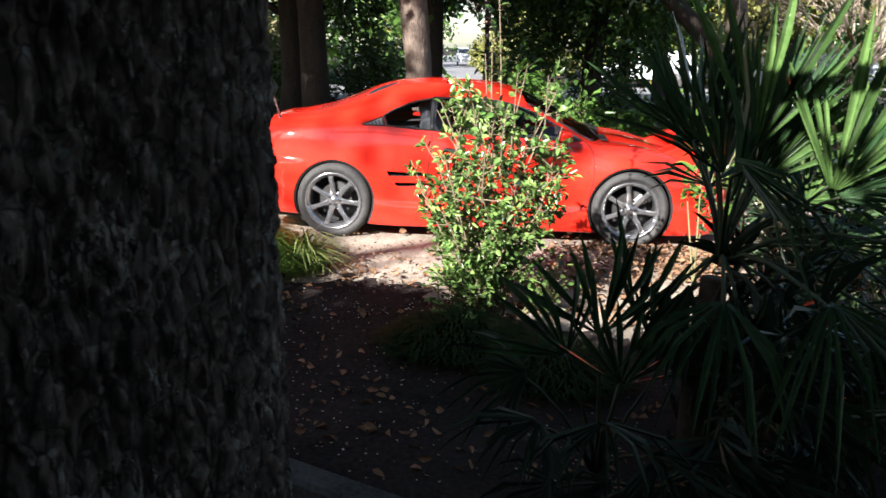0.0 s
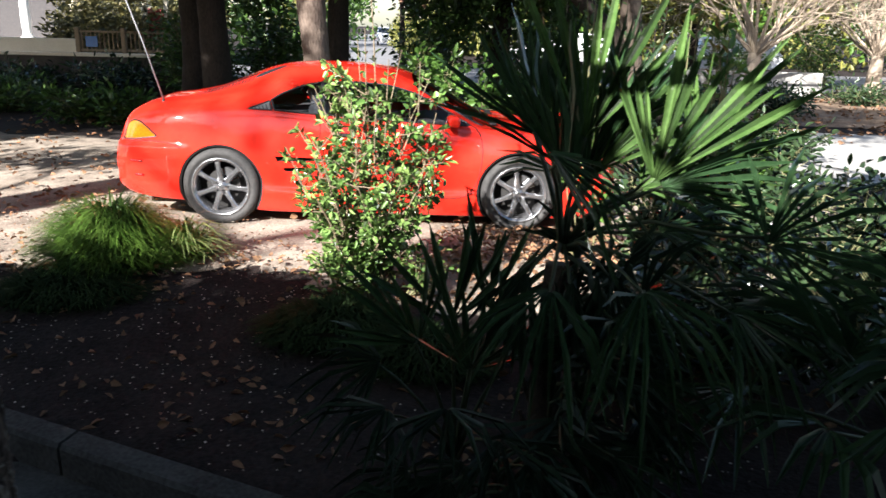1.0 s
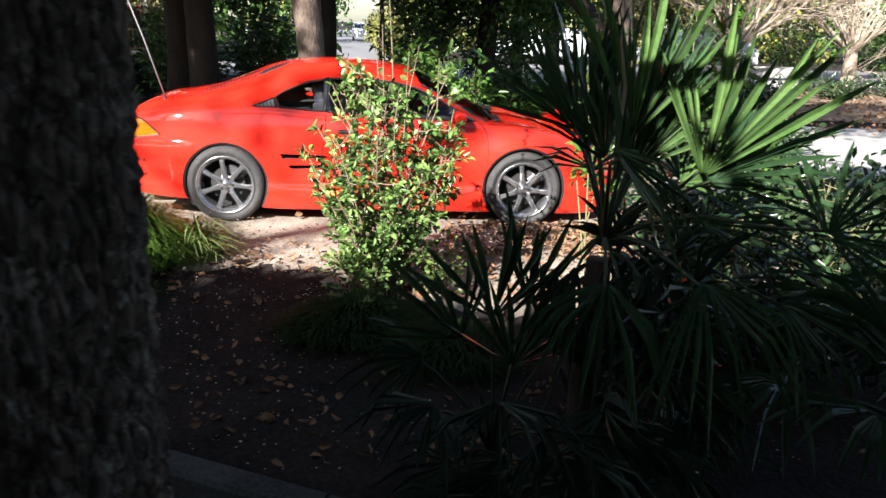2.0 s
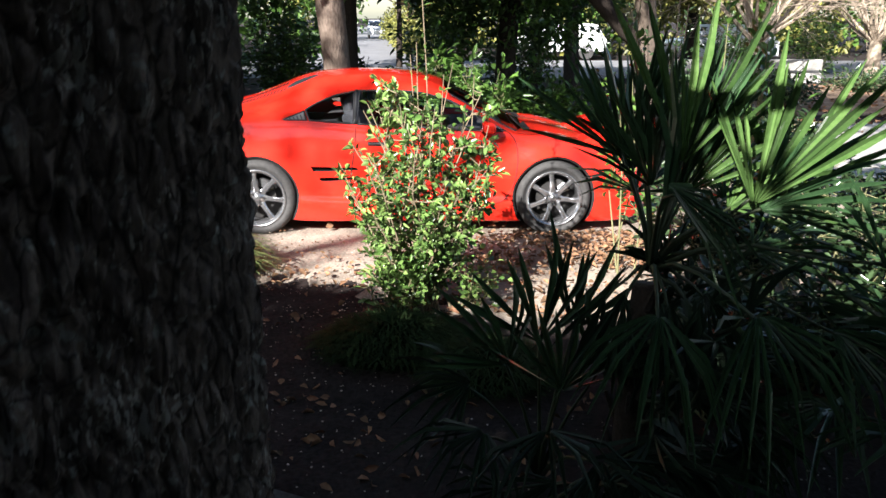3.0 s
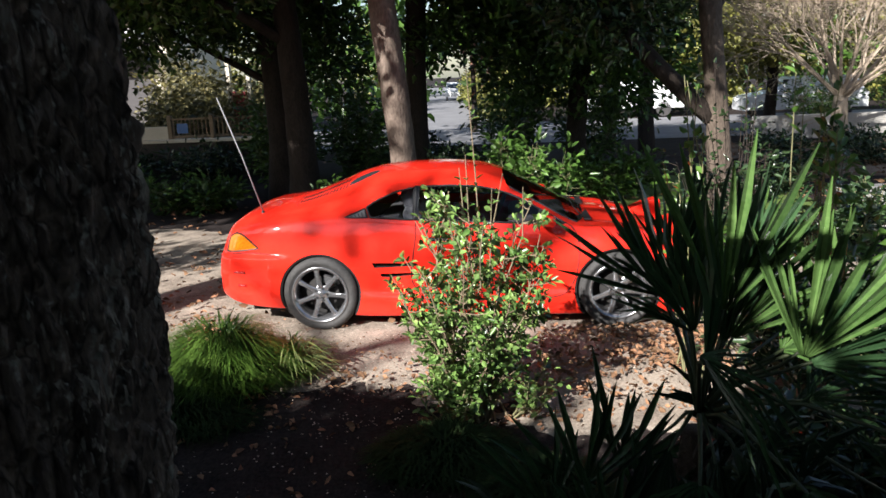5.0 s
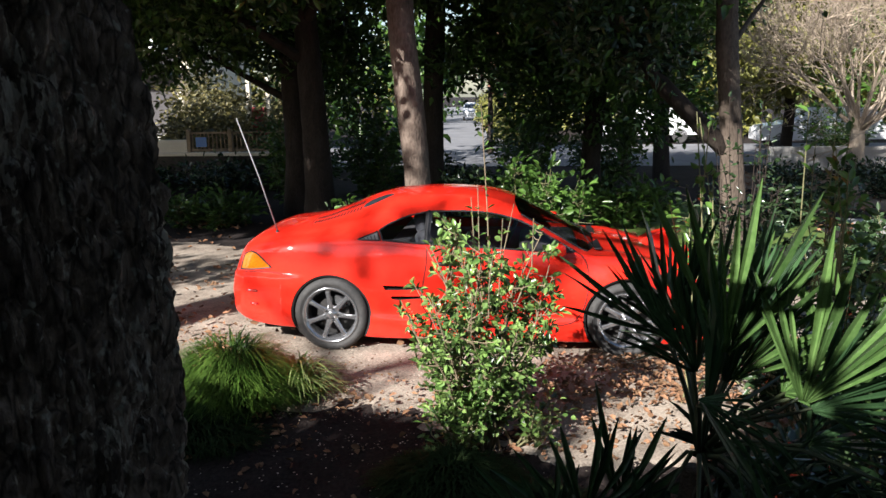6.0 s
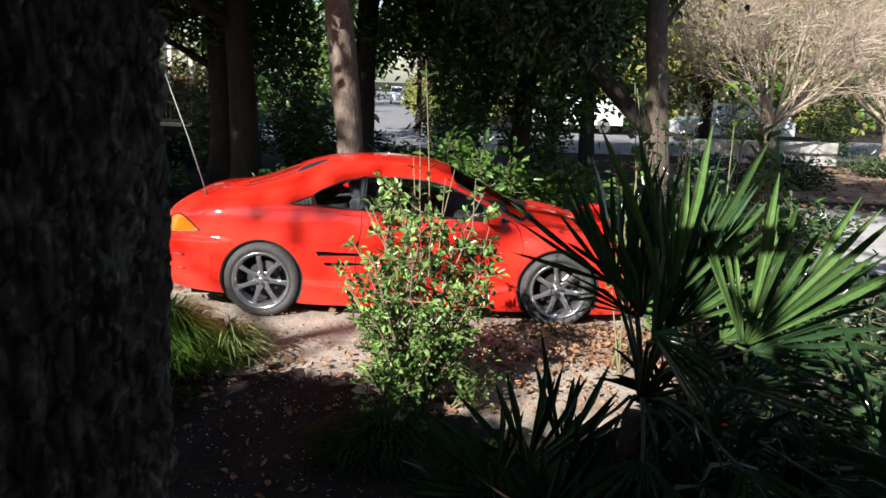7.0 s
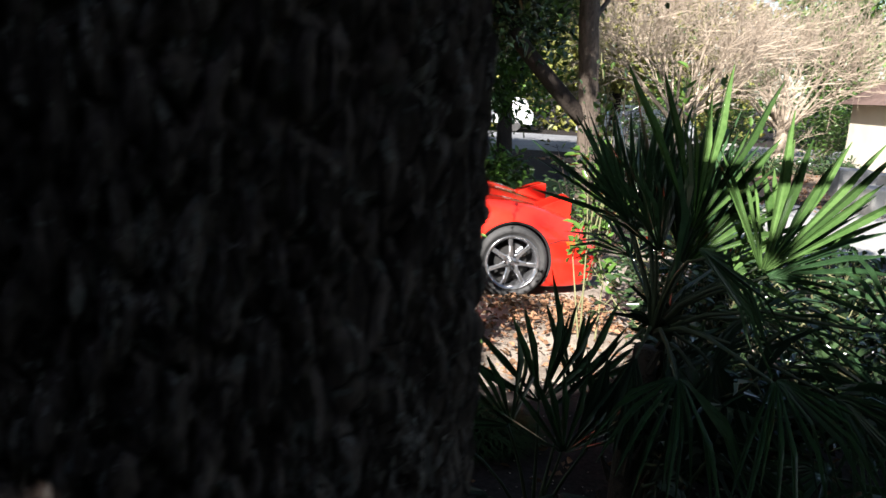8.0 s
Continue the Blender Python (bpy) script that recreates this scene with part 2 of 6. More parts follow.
DARKGLASS = material("dark_window", (0.02, 0.025, 0.03), (0.035, 0.04, 0.045), rough=0.08)


# ---- building helpers ----


def link_mesh(name, verts, faces, mat, parent=None, smooth=False, label=""):
    me = bpy.data.meshes.new(name)
    me.from_pydata([tuple(map(float, v)) for v in verts], [], [tuple(map(int, f)) for f in faces])
    me.update()
    me.materials.append(mat)
    if smooth:
        me.polygons.foreach_set("use_smooth", [True] * len(me.polygons))
    ob = new(name, me)
    if parent:
        ob.parent = parent
    if label:
        tagged(ob, label=label)
    return ob


def part(name, bm, mat, parent=None, label="", smooth=False):
    me = bpy.data.meshes.new(name)
    bm.normal_update()
    bm.to_mesh(me)
    bm.free()
    me.materials.append(mat)
    if smooth:
        me.polygons.foreach_set("use_smooth", [True] * len(me.polygons))
    ob = new(name, me)
    if parent:
        ob.parent = parent
    if label:
        tagged(ob, label=label)
    return ob


def root(name, label, category, at=(0, 0, 0), rz=0.0, group="", kind=""):
    e = new(name)
    e.empty_display_size = 0.1
    e.matrix_world = pose(*at, 0, 0, rz)
    return tagged(e, label, category, group, kind)


def box_bm(x0, x1, y0, y1, z0, z1, bevel=0.0, bm=None):
    out = bm or bmesh.new()
    m = Matrix.Translation(((x0 + x1) / 2, (y0 + y1) / 2, (z0 + z1) / 2)) @ Matrix.Diagonal((x1 - x0, y1 - y0, z1 - z0, 1))
    made = bmesh.ops.create_cube(out, size=1, matrix=m)
    if bevel:
        edges = {e for v in made["verts"] for e in v.link_edges}
        bmesh.ops.bevel(out, geom=list(edges), offset=bevel, segments=2, affect="EDGES", profile=0.5)
    return out


def tube(points, radii, sides=8, close=True):
    """Vertices and faces of a round tube along points."""
    pts = [Vector(p) for p in points]
    verts, faces = [], []
    side = Vector((1, 0, 0))
    for i, p in enumerate(pts):
        d = (pts[min(i + 1, len(pts) - 1)] - pts[max(i - 1, 0)]).normalized()
        side = (side - d * side.dot(d))
        if side.length < 1e-4:
            side = d.orthogonal()
        side.normalize()
        up = d.cross(side)
        for k in range(sides):
            a = 2 * math.pi * k / sides
            verts.append(p + (side * math.cos(a) + up * math.sin(a)) * radii[i])
    for i in range(len(pts) - 1):
        for k in range(sides):
            a, b = i * sides + k, i * sides + (k + 1) % sides
            faces.append((a, b, b + sides, a + sides))
    if close:
        faces.append(tuple(range(sides))[::-1])
        faces.append(tuple((len(pts) - 1) * sides + k for k in range(sides)))
    return verts, faces


def join(pieces):
    verts, faces = [], []
    for v, f in pieces:
        n = len(verts)
        verts.extend(v)
        faces.extend(tuple(i + n for i in q) for q in f)
    return verts, faces


def lathe(profile, sides=48):
    """Turn (radius, v) pairs about the y axis."""
    verts, faces = [], []
    n = len(profile)
    for k in range(sides):
        a = 2 * math.pi * k / sides
        for r, y in profile:
            verts.append((r * math.cos(a), y, r * math.sin(a)))
    for k in range(sides):
        for i in range(n - 1):
            a, b = k * n + i, ((k + 1) % sides) * n + i
            faces.append((a, a + 1, b + 1, b))
    return verts, faces


def leaf_cloud(points, axes, length, width, rng, jitter=0.35, fold=0.25):
    """Folded pointed leaves, one at each point along its axis."""
    p = np.asarray(points, float)
    a = np.asarray(axes, float)
    a = a / np.maximum(np.linalg.norm(a, axis=1, keepdims=True), 1e-6)
    n = len(p)
    ref = rng.normal(size=(n, 3)) * 0.8 + np.array([0, 0, 1.0])
    s = np.cross(a, ref)
    s /= np.maximum(np.linalg.norm(s, axis=1, keepdims=True), 1e-6)
    up = np.cross(s, a)
    L = (length * (1 + jitter * rng.uniform(-1, 1, n)))[:, None]
    W = (width * (1 + jitter * rng.uniform(-1, 1, n)))[:, None]
    v = np.stack([p, p + a * L * 0.35 + s * W * 0.5 + up * W * fold, p + a * L * 0.72 + s * W * 0.36 + up * W * fold * 0.6, p + a * L - up * L * 0.12,
                  p + a * L * 0.72 - s * W * 0.36 + up * W * fold * 0.6, p + a * L * 0.35 - s * W * 0.5 + up * W * fold], 1).reshape(-1, 3)
    i = np.arange(n)[:, None] * 6
    f = np.concatenate([i + np.array([[0, 3, 2, 1]]), i + np.array([[0, 5, 4, 3]])], 0)
    return v, f


def np_mesh(name, verts, faces, mat, parent=None, smooth=False):
    """A mesh from arrays whose faces all have the same number of corners."""
    me = bpy.data.meshes.new(name)
    verts, faces = np.asarray(verts, np.float32), np.asarray(faces, np.int32)
    k = faces.shape[1]
    me.vertices.add(len(verts))
    me.vertices.foreach_set("co", verts.ravel())
    me.loops.add(faces.size)
    me.loops.foreach_set("vertex_index", faces.ravel())
    me.polygons.add(len(faces))
    me.polygons.foreach_set("loop_start", np.arange(0, faces.size, k, dtype=np.int32))
    me.update(calc_edges=True)
    me.validate()
    me.materials.append(mat)
    if smooth:
        me.polygons.foreach_set("use_smooth", [True] * len(me.polygons))
    ob = new(name, me)
    if parent:
        ob.parent = parent
    return ob

# ---- ground ----
def kerb_y(x):
    return 2.475 - 0.45 * x


def ground_z(x, y):
    """Flat round the car, falling a little towards the path; the path lies a kerb lower."""
    t = min(1.0, max(0.0, (5.1 - y) / 1.9))
    z = -0.17 * t * t * (3 - 2 * t)
    d = y - kerb_y(x)
    if -6.0 < d < 0 and abs(x) < 40:
        z = -0.32
    elif d <= -6.0:
        z = -0.32
    else:
        z += 0.025 * noise.noise((x * 1.3, y * 1.3, 0)) * min(1, max(0, 7 - y)) * (1 if y > 2 else 0) * (1 if abs(y - 6.2) > 0.9 else 0.2)
    return z


def axis_steps(breaks):
    out = []
    for a, b, step in breaks:
        out += list(np.arange(a, b, step))
    return np.array(out + [breaks[-1][1]])


gx = axis_steps([(-600, -60, 60), (-60, -12, 4), (-12, -5, 0.16), (-5, 5, 0.08), (5, 14, 0.5), (14, 60, 4), (60, 600, 60)])
gy = axis_steps([(-600, -60, 60), (-60, -8, 4), (-8, 0, 0.5), (0, 7.6, 0.08), (7.6, 12, 0.16), (12, 16, 0.5), (16, 60, 4), (60, 900, 60)])
gv = np.array([(x, y, ground_z(x, y)) for x in gx for y in gy])
gi = np.arange(len(gx) * len(gy)).reshape(len(gx), len(gy))
gf = np.stack([gi[:-1, :-1].ravel(), gi[1:, :-1].ravel(), gi[1:, 1:].ravel(), gi[:-1, 1:].ravel()], 1)
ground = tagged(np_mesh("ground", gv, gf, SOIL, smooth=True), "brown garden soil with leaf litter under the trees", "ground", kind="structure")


def patch(name, outline, z, mat, label, category, wobble=0.12, step=0.25, fine=0.0, follow=True):
    """A thin sheet with an uneven edge, lying just above the ground."""
    bm = bmesh.new()
    ring = []
    n = len(outline)
    for i in range(n):
        a, b = Vector(outline[i]), Vector(outline[(i + 1) % n])
        k = max(1, int((b - a).length / step))
        for j in range(k):
            p = a.lerp(b, j / k)
            w = noise.noise((p.x * 1.7, p.y * 1.7, 3.0)) * wobble + noise.noise((p.x * 6, p.y * 6, 5.0)) * wobble * 0.4
            ring.append(bm.verts.new((p.x + w, p.y + w * 0.7, 0)))
    f = bm.faces.new(ring)
    bmesh.ops.triangulate(bm, faces=[f])
    if fine:
        for _ in range(3):
            long = [e for e in bm.edges if e.calc_length() > fine]
            if long:
                bmesh.ops.subdivide_edges(bm, edges=long, cuts=2)
        bmesh.ops.triangulate(bm, faces=list(bm.faces))
    for v in bm.verts:
        v.co.z = z + (ground_z(v.co.x, v.co.y) if follow else 0)
    bmesh.ops.recalc_face_normals(bm, faces=bm.faces)
    for f in bm.faces:
        if f.normal.z < 0:
            f.normal_flip()
    return tagged(part(name, bm, mat), label, category, kind="structure")


def sheet(name, outline, lift, mat, label, category, wobble):
    """The ground grid again, rising just above it inside an uneven outline and sinking below it outside."""
    O = np.array(outline, float)
    A, D = O, np.roll(O, -1, 0) - O

    def depth(x, y):
        w = noise.noise((x * 1.1, y * 1.1, 3.0)) * wobble + noise.noise((x * 4, y * 4, 5.0)) * wobble * 0.8 + noise.noise((x * 11, y * 11, 8.0)) * wobble * 0.5
        p = np.array((x + w, y + w * 0.8))
        t = np.clip(((p - A) * D).sum(1) / (D * D).sum(1), 0, 1)
        d = np.sqrt((((A + D * t[:, None]) - p) ** 2).sum(1).min())
        cross = ((A[:, 1] > p[1]) != (A[:, 1] + D[:, 1] > p[1])) & (p[0] < D[:, 0] * (p[1] - A[:, 1]) / np.where(D[:, 1] == 0, 1e-9, D[:, 1]) + A[:, 0])
        return d if cross.sum() % 2 else -d
    lo, hi = O.min(0) - 1, O.max(0) + 1
    near = (gv[:, 0] > lo[0]) & (gv[:, 0] < hi[0]) & (gv[:, 1] > lo[1]) & (gv[:, 1] < hi[1])
    g = np.full(len(gv), -9.0)
    for i in np.where(near)[0]:
        g[i] = depth(gv[i, 0], gv[i, 1])
    f = gf[(g[gf] > -0.12).any(1) & near[gf].all(1)]
    ids, inv = np.unique(f, return_inverse=True)
    v = gv[ids].copy()
    v[:, 2] += np.clip(g[ids] * 0.12, -0.02, lift)
    return tagged(np_mesh(name, v, inv.reshape(f.shape), mat, smooth=True), label, category, kind="structure")


# Gravel stops near the shadow edge, so the dark soil deepens the shade.
driveway = sheet("driveway", [(-9, 4.75), (-3, 4.9), (-1.3, 4.95), (-0.3, 4.8), (0.5, 4.35), (2.2, 4.3), (3.6, 5.6), (4.4, 7.6), (3.0, 8.4), (0, 8.5), (-2.0, 9.4), (-4.4, 10.6), (-12, 11.5), (-12, 5.2)],
                 0.008, GRAVEL, "pale dusty gravel drive scattered with dry leaves", "driveway", 0.3)
road = patch("road", [(-60, 22.5), (70, 22.5), (70, 32), (-60, 32)], 0.02, ASPHALT, "grey asphalt street beyond the trees", "road", 0, 5)
side_street = patch("side_street", [(-5.0, 31.9), (-0.2, 31.9), (-8.9, 140), (-14.5, 140)], 0.016, ASPHALT, "pale asphalt side street running away between hedges", "road", 0, 8)
paved_yard = patch("paved_yard", [(4.6, 8.2), (14, 7.0), (16, 12.0), (5.6, 13.0), (4.9, 10.6)], 0.02, CONCRETE, "sunlit pale concrete yard", "pavement", 0.1, 0.5)
footpath = patch("footpath", [(-12, -3.5), (12, -3.5), (12, -2.98), (2.0, 1.52), (-12, 7.82)], 0.012, KERBSTONE, "concrete footpath, coloured dark for the shade", "pavement", 0, 1.0)

kerb_v, kerb_f = [], []
for i in range(14):
    x0, x1 = -7.0 + i * 1.0, -7.0 + i * 1.0 + 0.985
    n = len(kerb_v)
    for x in (x0, x1):
        y = kerb_y(x)
        for dy, z in ((-.07, -.36), (-.07, -.175), (-.055, -.155), (.045, -.15), (.06, -.165), (.06, -.36)):
            kerb_v.append((x + dy * .3, y + dy, z + .006 * noise.noise((x * 2, y * 2, 1))))
    kerb_f += [(n + j, n + j + 1, n + 7 + j, n + 6 + j) for j in range(5)] + [tuple(range(n, n + 6)), tuple(range(n + 11, n + 5, -1))]
kerb = tagged(link_mesh("kerb", kerb_v, kerb_f, KERBSTONE), "low concrete garden kerb, coloured dark for the shade", "kerb", kind="structure")

# ---- the red coupe: u runs forward along the car, v to its sides, w up ----
CAR_X, CAR_Y = 0.0, 6.85
WHEEL_R, WHEEL_F, AXLE = 0.312, 0.304, 1.2


def keyed(table):
    """Columns of a table of rows (u, a, b, ...) as smooth functions of u."""
    t = np.array(table, float)

    def at(u):
        i = int(np.clip(np.searchsorted(t[:, 0], u) - 1, 0, len(t) - 2))
        h = t[i + 1, 0] - t[i, 0]
        f = min(1.0, max(0.0, (u - t[i, 0]) / h))
        lo = (t[i + 1] - t[i - 1]) / (t[i + 1, 0] - t[i - 1, 0]) if i > 0 else (t[i + 1] - t[i]) / h
        hi = (t[i + 2] - t[i]) / (t[i + 2, 0] - t[i, 0]) if i + 2 < len(t) else (t[i + 1] - t[i]) / h
        f2, f3 = f * f, f * f * f
        return ((2 * f3 - 3 * f2 + 1) * t[i] + (f3 - 2 * f2 + f) * h * lo + (-2 * f3 + 3 * f2) * t[i + 1] + (f3 - f2) * h * hi)[1:]
    return at


SILL = keyed([(-2.07, .60, .27), (-1.98, .66, .235), (-1.85, .70, .205), (-1.6, .765, .19), (-1.2, .80, .15), (-.8, .805, .115), (0, .80, .115),
              (.8, .805, .11), (1.2, .80, .11), (1.6, .77, .10), (1.85, .66, .095), (1.98, .54, .105), (2.07, .36, .14)])
LOWER = keyed([(-2.07, .66, .33), (-1.98, .72, .31), (-1.85, .755, .30), (-1.6, .81, .30), (-1.2, .838, .30), (-.8, .842, .27), (0, .838, .262),
               (.8, .842, .265), (1.2, .838, .28), (1.6, .80, .29), (1.85, .69, .26), (1.98, .57, .25), (2.07, .39, .25)])
WIDE = keyed([(-2.07, .675, .50), (-1.98, .735, .53), (-1.85, .765, .56), (-1.6, .825, .59), (-1.2, .850, .61), (-.8, .838, .57), (0, .832, .53),
              (.8, .838, .54), (1.2, .848, .59), (1.6, .79, .50), (1.85, .665, .43), (1.98, .54, .40), (2.07, .37, .36)])
BELT = keyed([(-2.07, .60, .66), (-1.98, .675, .775), (-1.85, .725, .825), (-1.6, .765, .87), (-1.3, .765, .905), (-1.0, .745, .92), (-.35, .752, .872),
              (.3, .752, .838), (.85, .752, .80), (1.2, .75, .775), (1.6, .68, .665), (1.85, .575, .555), (1.98, .47, .49), (2.07, .33, .42)])
EDGE = keyed([(-2.07, .50, .72), (-1.98, .58, .85), (-1.85, .615, .910), (-1.6, .63, .945), (-1.35, .615, .975), (-1.1, .59, 1.025), (-1.0, .582, 1.050), (-.8, .568, 1.102),
              (-.5, .552, 1.155), (-.2, .542, 1.168), (.08, .54, 1.155), (.28, .552, 1.105), (.6, .615, .955), (.85, .672, .832), (.97, .68, .807),
              (1.2, .655, .798), (1.6, .58, .695), (1.85, .48, .585), (1.98, .39, .51), (2.07, .28, .435)])
RIDGE = keyed([(-2.07, .38, .74), (-1.98, .44, .868), (-1.85, .47, .942), (-1.6, .48, .975), (-1.35, .48, 1.010), (-1.1, .475, 1.072), (-1.0, .475, 1.102), (-.8, .47, 1.168),
               (-.5, .45, 1.228), (-.2, .42, 1.238), (.08, .42, 1.218), (.28, .43, 1.160), (.6, .43, 1.0), (.85, .44, .862), (.97, .44, .822),
               (1.2, .43, .79), (1.6, .40, .69), (1.85, .34, .59), (1.98, .28, .52), (2.07, .2, .44)])
VALLEY = keyed([(-2.07, .30, .745), (-1.98, .34, .872), (-1.85, .35, .952), (-1.6, .355, .990), (-1.35, .355, 1.036), (-1.1, .355, 1.120), (-.95, .355, 1.174),
                (-.79, .355, 1.222), (-.70, .355, 1.240), (-.54, .355, 1.258), (-.46, .35, 1.262), (-.2, .34, 1.262), (.08, .34, 1.236), (.28, .34, 1.178), (.6, .34, 1.018), (.85, .35, .878), (.97, .36, .83),
                (1.2, .35, .795), (1.6, .32, .695), (1.85, .26, .60), (1.98, .2, .53), (2.07, .14, .445)])
CENTRE = keyed([(-2.07, 0, .75), (-1.98, 0, .876), (-1.85, 0, .965), (-1.6, 0, 1.008), (-1.35, 0, 1.062), (-1.1, 0, 1.158), (-.95, 0, 1.215),
                (-.79, 0, 1.258), (-.70, 0, 1.272), (-.54, 0, 1.282), (-.46, 0, 1.284), (-.2, 0, 1.278), (.08, 0, 1.25), (.28, 0, 1.20), (.6, 0, 1.045), (.85, 0, .905), (.97, 0, .852),
                (1.2, 0, .812), (1.6, 0, .71), (1.85, 0, .615), (1.98, 0, .54), (2.07, 0, .45)])
STEP = keyed([(-2.07, .67, .42), (-1.98, .735, .42), (-1.85, .755, .42), (-1.6, .815, .44), (-1.2, .842, .45), (-.8, .818, .345), (-.5, .808, .325), (0, .803, .32),
              (.5, .806, .325), (.8, .820, .345), (1.2, .842, .42), (1.6, .785, .36), (1.85, .672, .32), (1.98, .55, .31), (2.07, .375, .30)])
KNOTS = 9


def section(u):
    sv, sw = SILL(u)
    pts = [(sv - 0.14, sw + 0.01), (sv, sw)] + [tuple(f(u)) for f in (LOWER, STEP, WIDE, BELT, EDGE, RIDGE, VALLEY, CENTRE)]
    return np.array(pts)


SECTION_MEMO = {}


def skin(u, s):
    """The point (v, w) of the car's surface at u; s runs from 0 at the sill to 9 at the middle of the top."""
    key = round(u, 5)
    if key not in SECTION_MEMO:
        SECTION_MEMO[key] = section(u)
    P = SECTION_MEMO[key]
    i = min(KNOTS - 1, max(0, int(s)))
    f = s - i
    a, b = P[i], P[i + 1]
    ta = (P[i + 1] - P[i - 1]) * 0.5 if i > 0 else b - a
    tb = (P[i + 2] - P[i]) * 0.5 if i + 2 <= KNOTS else np.array(((b - a)[0], 0.0))
    # keep the creases at sill, belt and roof edge fairly tight
    d = np.linalg.norm(b - a)
    for t in (ta, tb):
        l = np.linalg.norm(t)
        if l > 1e-9:
            t *= min(1.0, d * 1.1 / l)
    f2, f3 = f * f, f * f * f
    q = (2 * f3 - 3 * f2 + 1) * a + (f3 - 2 * f2 + f) * ta + (-2 * f3 + 3 * f2) * b + (f3 - f2) * tb
    if u < -1.42 and s > 1:
        # the rear bumper stands proud below its ledge
        near = min(1.0, (-1.42 - u) / 0.2)
        t = min(1.0, max(0.0, (0.648 - q[1]) / 0.024))
        q = q + np.array((0.036 * near * t * t * (3 - 2 * t), 0.0))
    return q


def solve_s(u, q, axis, lo, hi):
    """The s between lo and hi at which the surface has w (axis 1) or v (axis 0) equal to q."""
    flo = skin(u, lo)[axis] - q
    for _ in range(26):
        mid = (lo + hi) / 2
        fm = skin(u, mid)[axis] - q
        if (fm > 0) == (flo > 0):
            lo, flo = mid, fm
        else:
            hi = mid
    return (lo + hi) / 2


def inside(poly, a, b):
    hit, n = False, len(poly)
    for i in range(n):
        (x0, y0), (x1, y1) = poly[i], poly[(i + 1) % n]
        if (y0 > b) != (y1 > b) and a < (x1 - x0) * (b - y0) / (y1 - y0) + x0:
            hit = not hit
    return hit


def nearest(poly, a, b):
    best, at = 1e9, None
    n = len(poly)
    for i in range(n):
        (x0, y0), (x1, y1) = poly[i], poly[(i + 1) % n]
        dx, dy = x1 - x0, y1 - y0
        t = min(1, max(0, ((a - x0) * dx + (b - y0) * dy) / (dx * dx + dy * dy + 1e-12)))
        px, py = x0 + t * dx, y0 + t * dy
        d = (px - a) ** 2 + (py - b) ** 2
        if d < best:
            best, at = d, (px, py)
    return best ** 0.5, at


def smooth_poly(pts, n=6):
    """A closed Catmull-Rom outline through pts; a third value 1 keeps a corner sharp."""
    out, m = [], len(pts)
    for i in range(m):
        p0, p1, p2, p3 = (np.array(pts[(i + k) % m][:2]) for k in (-1, 0, 1, 2))
        s1 = len(pts[i]) > 2
        s2 = len(pts[(i + 1) % m]) > 2
        t1 = (p2 - p1) if s1 else (p2 - p0) * 0.5
        t2 = (p2 - p1) if s2 else (p3 - p1) * 0.5
        for k in range(n):
            f = k / n
            f2, f3 = f * f, f * f * f
            out.append(tuple((2 * f3 - 3 * f2 + 1) * p1 + (f3 - 2 * f2 + f) * t1 + (-2 * f3 + 3 * f2) * p2 + (f3 - f2) * t2))
    return out


def circle(cu, cw, r, n=64):
    return [(cu + r * math.cos(2 * math.pi * k / n), cw + r * math.sin(2 * math.pi * k / n)) for k in range(n)]


ARCH = 0.338
